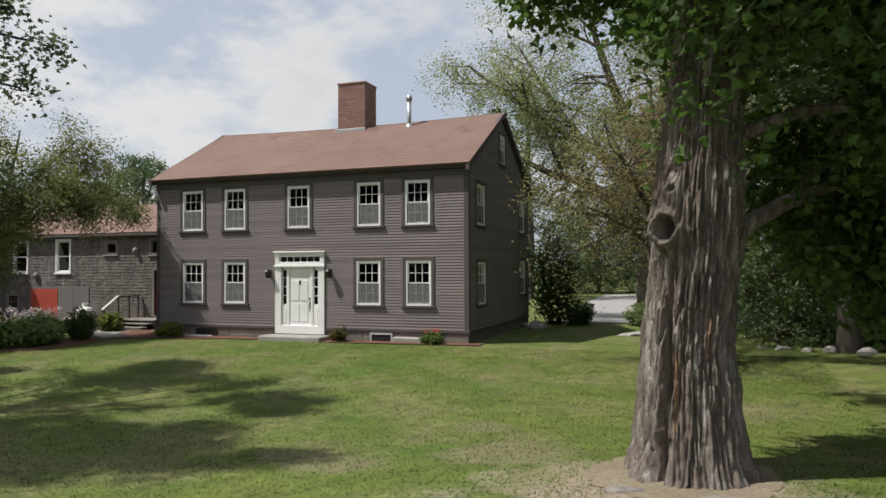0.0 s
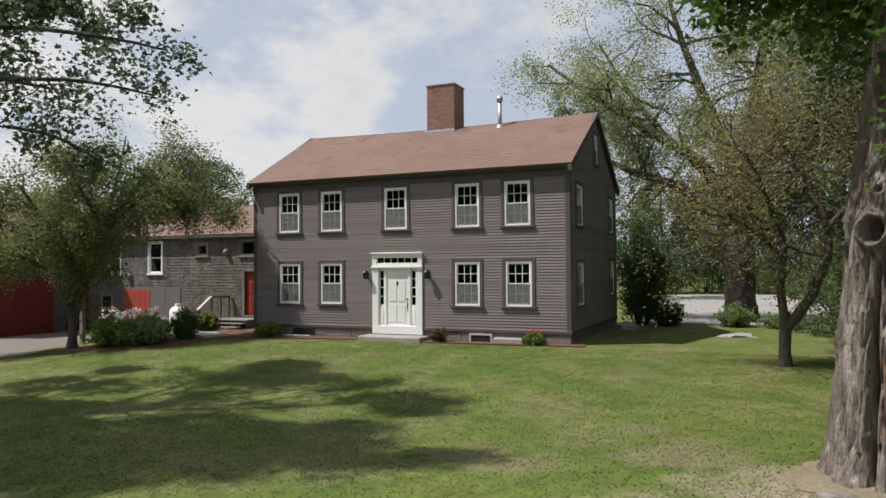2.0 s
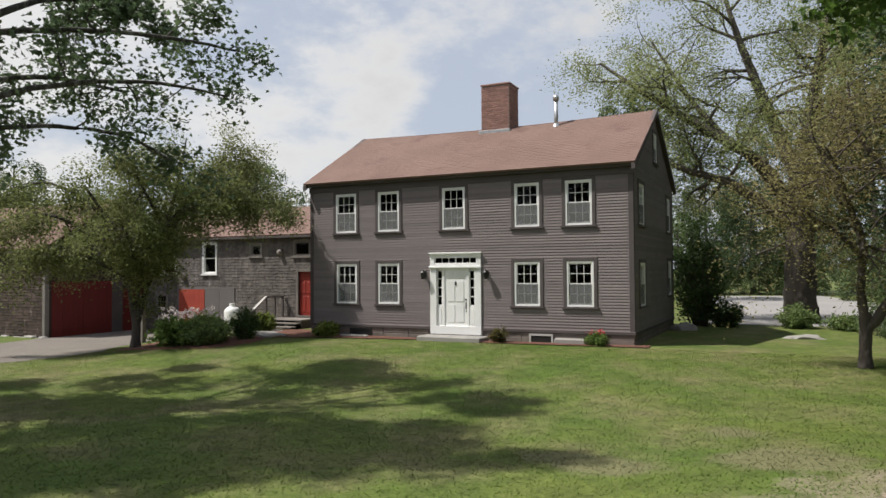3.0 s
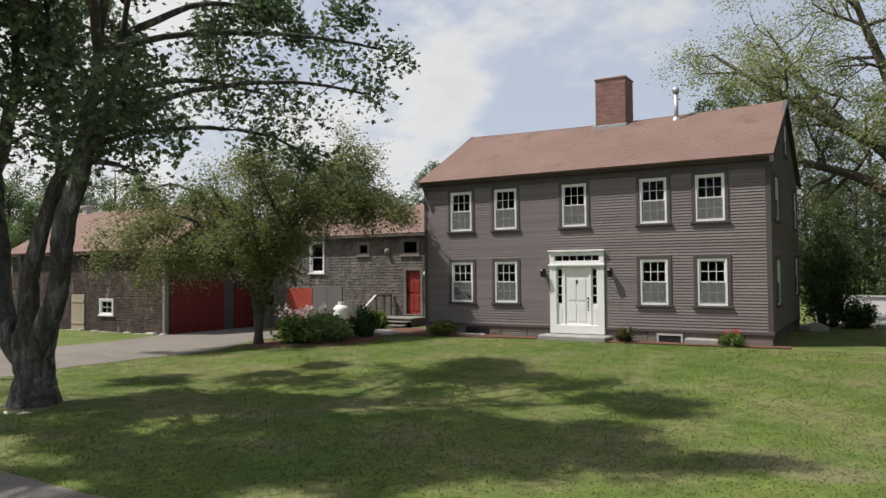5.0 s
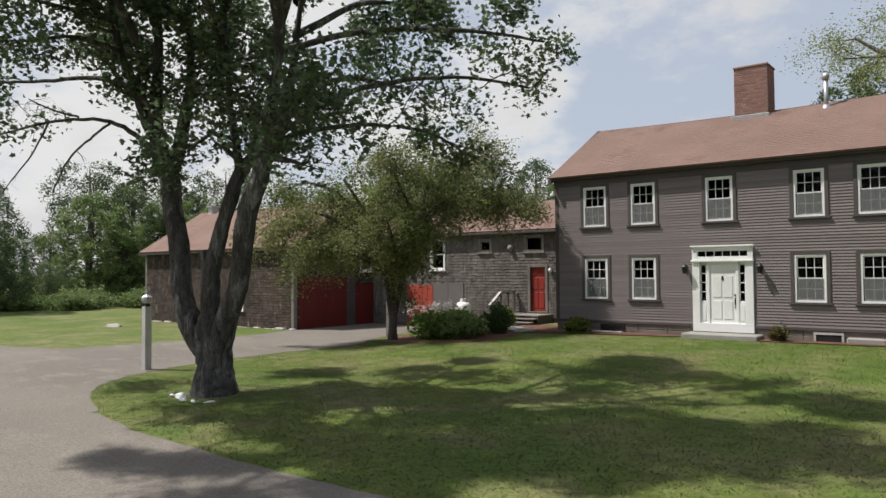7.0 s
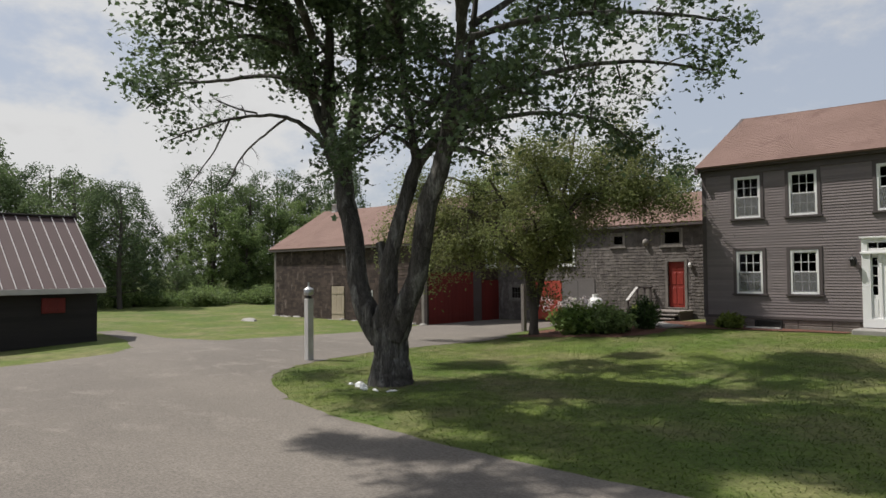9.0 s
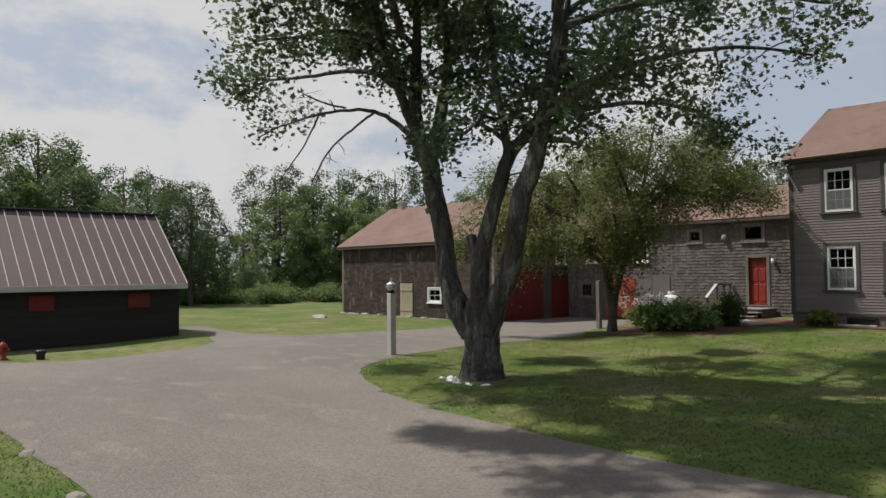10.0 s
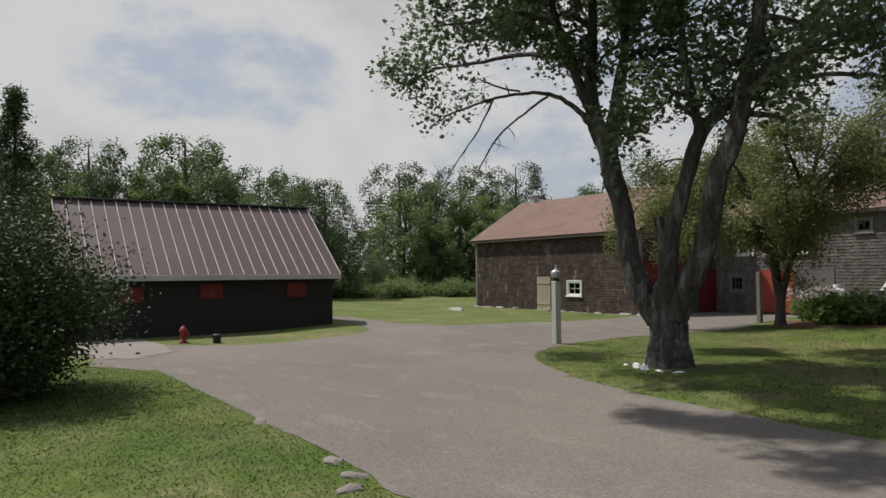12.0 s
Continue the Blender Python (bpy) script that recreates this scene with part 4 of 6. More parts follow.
part("door_handle", lathe(bmesh.new(), [(0.02, 0), (0.03, 0.02), (0.03, 0.05)], n=8), M_BLACK, red_door, "dark door knob", pose(d0 + 0.06, 0.05, dz0 + 0.95, 90))
for a, z in ((8.35, 3.62), (2.65, 2.55)):
    part("vent_hood", lathe(bmesh.new(), [(0.14, 0), (0.16, 0.06), (0.10, 0.16), (0.03, 0.19)], n=12), M_GREYWOOD, ell, "round grey vent hood", pose(a, 0.0, z, 90))
part("lamp", lathe(bmesh.new(), [(0.05, -0.1), (0.09, 0), (0.05, 0.1)], n=8), M_WHITE, ell, "small white door lamp", Matrix.Translation((10.35, -0.09, 2.62)))

# ---- the barn ----
BX, BY, BZ, BL, BD = -36.8, -1.9, -0.45, 12.4, 7.4
barn = thing("barn", Matrix.Translation((BX, BY, BZ)), "weathered dark-boarded barn with red doors", "barn")
B_EAVE, B_RIDGE = 3.98, 6.25


def barn_top(v):
    return B_EAVE + (B_RIDGE - B_EAVE) * (1 - abs(v - BD / 2) / (BD / 2))


B_OPEN = [(7.75, 8.70, 0.90, 1.60), (5.45, 6.50, 0.08, 1.85)]
E_OPEN = [(0.30, 3.34, 0.05, 2.52), (3.95, 5.25, 0.05, 2.12), (4.35, 5.05, 2.75, 4.15)]
barn_wall = part("wall", wall_mesh([0, BL], B_OPEN, -0.2, lambda u: B_EAVE, 0.15), M_BARNWOOD, barn, "dark weathered clapboard wall with flaking white paint")
barn_end = part("wall", wall_mesh([0.15, BD / 2, BD - 0.15], E_OPEN, -0.2, barn_top, 0.15), M_BARNWOOD, barn, "dark weathered end wall", pose(BL, 0, 0, 0, 0, 90))
part("wall", wall_mesh([0.15, BD / 2, BD - 0.15], [], -0.2, barn_top, 0.15), M_BARNWOOD, barn, "dark weathered end wall", pose(0, BD, 0, 0, 0, -90))
part("wall", boxes((0, BL, BD - 0.15, BD, -0.2, B_EAVE), (0.2, BL - 0.2, 3.0, 3.1, 0, B_EAVE - 0.2)), M_BARNWOOD, barn)
BSH = board_mesh("weatherboard", 0.15, 0.02, M_BARNWOOD)
shingle_courses(barn_wall, "weatherboard", BSH, Matrix(), 0.05, B_EAVE - 0.10, 0.125, lambda z: (0.12, BL - 0.12), [(a - 0.1, b + 0.1, c - 0.08, d + 0.1) for a, b, c, d in B_OPEN], (0.12, 0.36), 9, (8.9, 12.2), 0.018)
shingle_courses(barn_end, "weatherboard", BSH, Matrix(), 0.05, B_RIDGE - 0.4, 0.125, lambda z: (max(0.12, (z - B_EAVE) / (B_RIDGE - B_EAVE) * BD / 2 + 0.1), min(BD - 0.12, BD - (z - B_EAVE) / (B_RIDGE - B_EAVE) * BD / 2 - 0.1)), [(a - 0.1, b + 0.1, c - 0.3, d + 0.1) for a, b, c, d in E_OPEN], (0.12, 0.36), 11, (0, 0), 0.018)
part("corner_board", boxes((BL - 0.14, BL + 0.03, -0.035, 0, -0.1, B_EAVE - 0.1), (BL, BL + 0.035, 0, 0.16, -0.1, B_EAVE - 0.1), bevel=0.006), M_GREYWOOD, barn)
part("corner_board", boxes((-0.03, 0.12, -0.035, 0, -0.1, B_EAVE - 0.1), bevel=0.006), M_GREYWOOD, barn)
part("roof", roof_slope(roof_slope(bmesh.new(), -0.25, BL + 0.2, (-0.30, B_EAVE - 0.06), (BD / 2, B_RIDGE + 0.1), 26, 0.06, 0.06), -0.25, BL + 0.2, (BD + 0.30, B_EAVE - 0.06), (BD / 2, B_RIDGE + 0.1), 26, 0.06, 0.06), M_ROOF, barn, "faded red-brown shingled roof")
part("fascia", boxes((-0.2, BL + 0.15, -0.27, -0.02, B_EAVE - 0.22, B_EAVE - 0.11), bevel=0.01), M_TRIM, barn)
for a, b in ((0.30, 1.82), (1.83, 3.34)):
    planked("barn_door", pose(BL, 0, 0, 0, 0, 90), M_BARNRED, barn, "dark red plank barn door, closed", a, b, 0.06, 2.50, 6, 0.02, (0.4, 2.0))
planked("barn_door", pose(BL, 0, 0, 0, 0, 90), M_BARNRED, barn, "smaller dark red plank door, closed", 3.96, 5.24, 0.06, 2.10, 5, 0.0, (0.5, 1.6))
part("door_post", boxes((3.345, 3.95, -0.03, 0.0, 0, 2.6), bevel=0.006), M_TRIM, barn, "dark post between the doors", pose(BL, 0, 0, 0, 0, 90))
double_hung(barn, pose(BL, 0, 0, 0, 0, 90) @ Matrix.Translation((4.35, 0, 2.75)), 0.70, 1.40, 1, 1, 0.05, M_WHITE, M_WHITE, False)
double_hung(barn, Matrix.Translation((7.75, 0, 0.90)), 0.95, 0.70, 2, 2, 0.06, M_WHITE, M_WHITE, False, True, label="small white-framed barn window")
planked("plank_door", None, material("pale_plank_door", (0.42, 0.35, 0.26), (0.34, 0.28, 0.21), 2, 0.85, 0.3, 25, (4, 4, 0.5), 0.2), barn, "pale unpainted plank door, closed", 5.46, 6.50, 0.08, 1.84, 5, 0.0, (0.4, 1.45))
part("cupola", boxes((0.75, 1.15, 3.48, 3.92, 6.0, 6.62), (0.68, 1.22, 3.40, 4.0, 6.62, 6.70), bevel=0.01), M_LIGHTTRIM, barn, "small pale roof vent box")
rng = random.Random(12)
u = 0.0
while u < BL:
    w = rng.uniform(0.25, 0.7)
    s = boxes((u, u + w * 0.93, -0.16 - rng.uniform(0, 0.14), 0.02, -0.1, rng.uniform(0.06, 0.2)), bevel=0.05)
    part("foundation_stone", s, M_GRANITE, barn)
    u += w

# ---- the shed ----
SX, SY, SZ, SL, SD = -28.6, -14.75, -0.42, 9.35, 6.2
shed = thing("shed", pose(SX, SY - SL, SZ, 0, 0, 90), "long dark shed with a brown standing-seam metal roof", "shed")
S_EAVE, S_RIDGE = 2.18, 4.86


def shed_top(v):
    return S_EAVE + (S_RIDGE - S_EAVE) * (1 - abs(v - SD / 2) / (SD / 2))


shed_wall = part("wall", wall_mesh([0, SL], [], -0.2, lambda u: S_EAVE, 0.12), M_BLACKISH, shed, "very dark brown board wall")
part("wall", boxes((0, SL, SD - 0.12, SD, -0.2, S_EAVE)), M_BLACKISH, shed)
for m in (pose(SL, 0, 0, 0, 0, 90), pose(0, SD, 0, 0, 0, -90)):
    part("wall", wall_mesh([0.12, SD / 2, SD - 0.12], [], -0.2, shed_top, 0.12), M_BLACKISH, shed, "", m)
SB = board_mesh("board", 0.19, 0.018, M_BLACKISH)
siding(shed_wall, "board", SB, Matrix(), 0.02, S_EAVE - 0.1, 0.18, lambda z: (0, SL), [])
sr = bmesh.new()
roof_slope(sr, -0.2, SL + 0.2, (-0.35, S_EAVE - 0.14), (SD / 2, S_RIDGE), 1, 0.05, 0.0, 1)
roof_slope(sr, -0.2, SL + 0.2, (SD + 0.35, S_EAVE - 0.14), (SD / 2, S_RIDGE), 1, 0.05, 0.0, 1)
metal = part("roof", sr, M_METALROOF, shed, "brown standing-seam metal roof")
run, rise = SD / 2 + 0.35, S_RIDGE - S_EAVE + 0.14
rib = shared(("roof_seam", 1), lambda: (boxes((-0.011, 0.011, 0, math.hypot(run, rise), 0.0, 0.04)), M_RIB))
for i in range(24):
    mesh_object("roof_seam", rib, None, metal, m=pose(-0.18 + i * (SL + 0.36) / 23, -0.35, S_EAVE - 0.13, math.degrees(math.atan2(rise, run))))
part("ridge_cap", boxes((-0.22, SL + 0.22, SD / 2 - 0.13, SD / 2 + 0.13, S_RIDGE - 0.01, S_RIDGE + 0.07), bevel=0.02), M_BLACKISH, metal)
part("fascia", boxes((-0.2, SL + 0.2, -0.37, -0.33, S_EAVE - 0.32, S_EAVE - 0.13), bevel=0.006), M_LIGHTTRIM, shed, "pale grey eave board")
for a, z in ((SL - 5.1, 1.27), (SL - 1.9, 1.26), (SL - 7.75, 1.20)):
    planked("shutter", None, M_BARNRED, shed, "small dark red wooden shutter", a, a + 0.78, z - 0.08, z + 0.46, 3, -0.04, (z - 0.03, z + 0.30))


# ---- side steps, tank, posts, hydrant ----
steps = thing("side_steps", Matrix.Translation((-15.85, 3.30, ground_z(-15, 3).item())), "dark weathered wooden steps with a pale handrail", "steps")
part("landing", boxes((0, 1.9, -1.25, 0, 0.40, 0.45), bevel=0.008), M_GREYWOOD, steps)
for i in range(3):
    part("tread", boxes((0.25, 1.9, -1.60 - 0.35 * i, -1.24 - 0.35 * i, 0.28 - 0.13 * i, 0.33 - 0.13 * i), bevel=0.006), M_GREYWOOD, steps)
part("stringer", boxes((0.02, 0.07, -1.2, -0.02, 0, 0.40)), M_TRIM, steps)
part("stringer", boxes((1.83, 1.88, -1.2, -0.02, 0, 0.40)), M_TRIM, steps)
part("stringer", boxes((0.30, 0.35, -2.2, -1.2, 0, 0.09)), M_TRIM, steps)
part("stringer", boxes((1.8, 1.85, -2.2, -1.2, 0, 0.09)), M_TRIM, steps)
for y, h in ((-0.1, 1.35), (-0.62, 1.35), (-1.2, 1.35), (-1.95, 0.85)):
    part("post", boxes((0.0, 0.07, y - 0.035, y + 0.035, 0, h)), M_TRIM, steps)
part("handrail", boxes((-0.02, 0.09, -1.25, 0, 1.35, 1.40), bevel=0.005), M_TRIM, steps)
rail = bmesh.new()
box(rail, -0.02, 0.10, 0, 0.98, 0, 0.045)
part("handrail", rail, M_LIGHTTRIM, steps, "pale sloping handrail", pose(0, -2.02, 0.85, 32.5))
tagged(part("stepping_slab", boxes((-0.9, 0.9, -0.5, 0.5, -0.05, 0.05), bevel=0.02), M_GRANITE, m=pose(-14.6, 0.45, ground_z(-14.6, 0.45).item() + 0.03, 0, 0, -8)), "pale stone slab at the foot of the steps", "slab")
tagged(part("stepping_slab", boxes((-0.75, 0.75, -0.45, 0.45, -0.05, 0.05), bevel=0.02), M_GRANITE, m=pose(-13.0, -1.25, ground_z(-13.0, -1.2).item() + 0.04, 0, 0, -30)), "pale stone slab in the path", "slab")

tank = thing("propane_tank", Matrix.Translation((-18.25, 2.75, ground_z(-18.25, 2.75).item())), "white upright propane tank beside the wing", "tank")
part("body", lathe(bmesh.new(), [(0.33, 0.06), (0.36, 0.12), (0.365, 0.95), (0.34, 1.06), (0.24, 1.17), (0.10, 1.21)], n=24), M_WHITE, tank, smooth=True)
part("foot_ring", lathe(bmesh.new(), [(0.27, 0), (0.27, 0.07)], n=20), M_ZINC, tank)
part("valve_guard", lathe(bmesh.new(), [(0.14, 1.18), (0.14, 1.34)], n=14), M_WHITE, tank)

post = thing("lamp_post", Matrix.Translation((-17.38, -13.12, ground_z(-17.38, -13.12).item())), "pale square wooden lamp post with a small lantern", "lamp post")
part("post", boxes((-0.095, 0.095, -0.095, 0.095, 0, 1.72), bevel=0.012), M_LIGHTTRIM, post)
part("collar", boxes((-0.06, 0.06, -0.06, 0.06, 1.72, 1.80), bevel=0.01), M_BLACK, post)
part("lantern", lathe(lathe(bmesh.new(), [(0.06, 1.80), (0.12, 1.83), (0.14, 1.90), (0.13, 1.95)], n=12), [(0.15, 1.952), (0.14, 1.98), (0.07, 2.03), (0.03, 2.05), (0.02, 2.17)], n=12), M_ZINC, post, "weathered metal lantern")

old_post = thing("old_post", Matrix.Translation((-18.7, -1.8, ground_z(-18.7, -1.8).item())), "weathered grey wooden post beside the apple tree", "post")
part("post", boxes((-0.085, 0.085, -0.085, 0.085, 0, 1.9), bevel=0.015), M_GREYWOOD, old_post)

hydrant = thing("fire_hydrant", Matrix.Translation((-25.9, -21.05, ground_z(-25.9, -21).item())) @ Matrix.Diagonal((0.85, 0.85, 0.85, 1)), "red cast-iron fire hydrant on the grass verge", "hydrant")
part("barrel", lathe(bmesh.new(), [(0.17, 0), (0.17, 0.05), (0.11, 0.07), (0.115, 0.40), (0.15, 0.42), (0.15, 0.46), (0.13, 0.52), (0.07, 0.60), (0.03, 0.62)], n=16), M_RED, hydrant, smooth=True)
part("top_nut", lathe(bmesh.new(), [(0.035, 0.61), (0.035, 0.68)], n=5), M_RED, hydrant)
for turn in (0, 90, 180):
    part("outlet_cap", lathe(bmesh.new(), [(0.06, 0.09), (0.06, 0.16), (0.075, 0.165), (0.075, 0.20), (0.03, 0.21)], n=10), M_RED, hydrant, "", pose(0, 0, 0.33, 90, 0, 60 + turn))
valve = thing("valve_stub", Matrix.Translation((-25.2, -20.2, ground_z(-25.2, -20.2).item())), "small dark capped pipe stub beside the hydrant", "pipe")
part("stub", lathe(bmesh.new(), [(0.12, 0), (0.12, 0.16), (0.15, 0.17), (0.15, 0.26), (0.08, 0.29)], n=10), M_BLACK, valve)


def rock(name, m, size, label, mat_, seed):
    bm = bmesh.new()
    bmesh.ops.create_icosphere(bm, subdivisions=2, radius=1)
    for v in bm.verts:
        k = 1 + 0.35 * noise.noise(v.co * 1.3 + Vector((seed, 0, 0)))
        v.co = Vector((v.co.x * size[0], v.co.y * size[1], max(v.co.z, -0.3) * size[2])) * k
    return tagged(part(name, bm, mat_, m=m), label, "stone")


def on_ground(x, y, turn=0.0, lift=0.0):
    return pose(x, y, ground_z(x, y).item() + lift, 0, 0, turn)


for i, (x, y, a, b, c) in enumerate(((-12.75, -15.05, 0.16, 0.10, 0.13), (-12.50, -15.15, 0.11, 0.09, 0.16), (-12.98, -14.85, 0.10, 0.08, 0.10), (-12.35, -15.2, 0.13, 0.06, 0.07), (-12.1, -15.15, 0.2, 0.05, 0.05), (-13.1, -15.0, 0.08, 0.07, 0.06), (-11.75, -15.0, 0.18, 0.05, 0.04))):
    rock("white_stone", on_ground(x, y, 40 * i), (a * 0.7, b * 0.8, c * 0.75), "white-painted stone at the foot of the maple", M_WHITE, i)
rock("flat_stone", on_ground(-33.9, -5.3), (0.65, 0.3, 0.16), "flat grey stone lying in the field grass", M_GRANITE, 3)
rock("flat_stone", on_ground(4.7, 4.4, 10), (0.62, 0.32, 0.14), "flat grey stone slab on the lawn", M_GRANITE, 7)
rock("flat_stone", on_ground(6.0, -12.9, 20), (0.24, 0.12, 0.04), "flat pale stone beside the old trunk", M_GREYWOOD, 9)
rock("flat_stone", on_ground(7.1, -12.95, 5), (0.30, 0.14, 0.05), "flat pale stone beside the old trunk", M_GREYWOOD, 11)
for i, (x, y) in enumerate(((-10.0, -23.15), (-9.3, -23.2), (-8.9, -23.45), (-12.6, -23.1), (-8.5, -23.7))):
    rock("edge_stone", on_ground(x, y, 50 * i), (0.18, 0.10, 0.05), "pale broken stone along the drive edge", M_CONC, 20 + i)
rock("bulkhead_stone", on_ground(0.55, 6.6), (0.5, 0.35, 0.30), "grey stone block against the gable wall", M_GRANITE, 31)


# ---- trees ----
def built_tree(name, m, label, limbs, bark, leaf, seed, per, size, spread, depth=2, reach=1.8, twigs=3, lobed=False, droop=0.03, start=0.4, each=7, sides=10, hang=0.0, group="", bare=(), flat=0.5, kink=0.22, dense=1e9, times=3, stumps=()):
    """A tree from its main limbs, (x, y, z, radius) rows each; side branches grow along the upper part of every limb."""
    rng = random.Random(seed)
    verts, faces, tips = [], [], []
    for li, rows in enumerate(limbs):
        pts = curve_rows(rows, 5, 0.015, rng)
        if rows[0][3] > 0.13:
            bark_tube(verts, faces, curve_rows(rows, 16, 0.0, rng), seed + li)
        else:
            tube(verts, faces, pts, sides)
        if (li == 0 and len(limbs) > 1) or li in stumps:
            continue
        dead = li in bare
        for k in range(each):
            s = start + (1 - start) * (k + rng.random()) / each
            i = min(int(s * (len(pts) - 1)), len(pts) - 2)
            p, r = pts[i]
            d = (pts[i + 1][0] - p).normalized()
            side = Vector((rng.gauss(0, 1), rng.gauss(0, 1), rng.gauss(0, 0.45)))
            w = (d * 0.5 + side.normalized()).normalized()
            branch_out(rng, verts, faces, [] if dead else tips, p, w, reach * rng.uniform(0.65, 1.2) * (0.45 if dead else 1.0), min(r * 0.6, 0.09), 1 if dead else depth, 0.16 if dead else droop, 0.9, twigs, kink)
        if li not in bare:
            tips.append(pts[-1][0])
    tips = tips + [p for p in tips if p.z > dense for _ in range(times - 1)]
    crown = leaf_cloud("crown", tips, per, size, spread, seed, lobed, flat, hang) if tips else None
    return plant(name, m, label, "tree", (verts, faces), bark, crown, leaf, group)


def plane_rows(rows, right, ahead):
    """Limb rows given as (sideways, deep, height, radius), turned to the two directions."""
    return [(right[0] * a + ahead[0] * d, right[1] * a + ahead[1] * d, h, r) for a, d, h, r in rows]


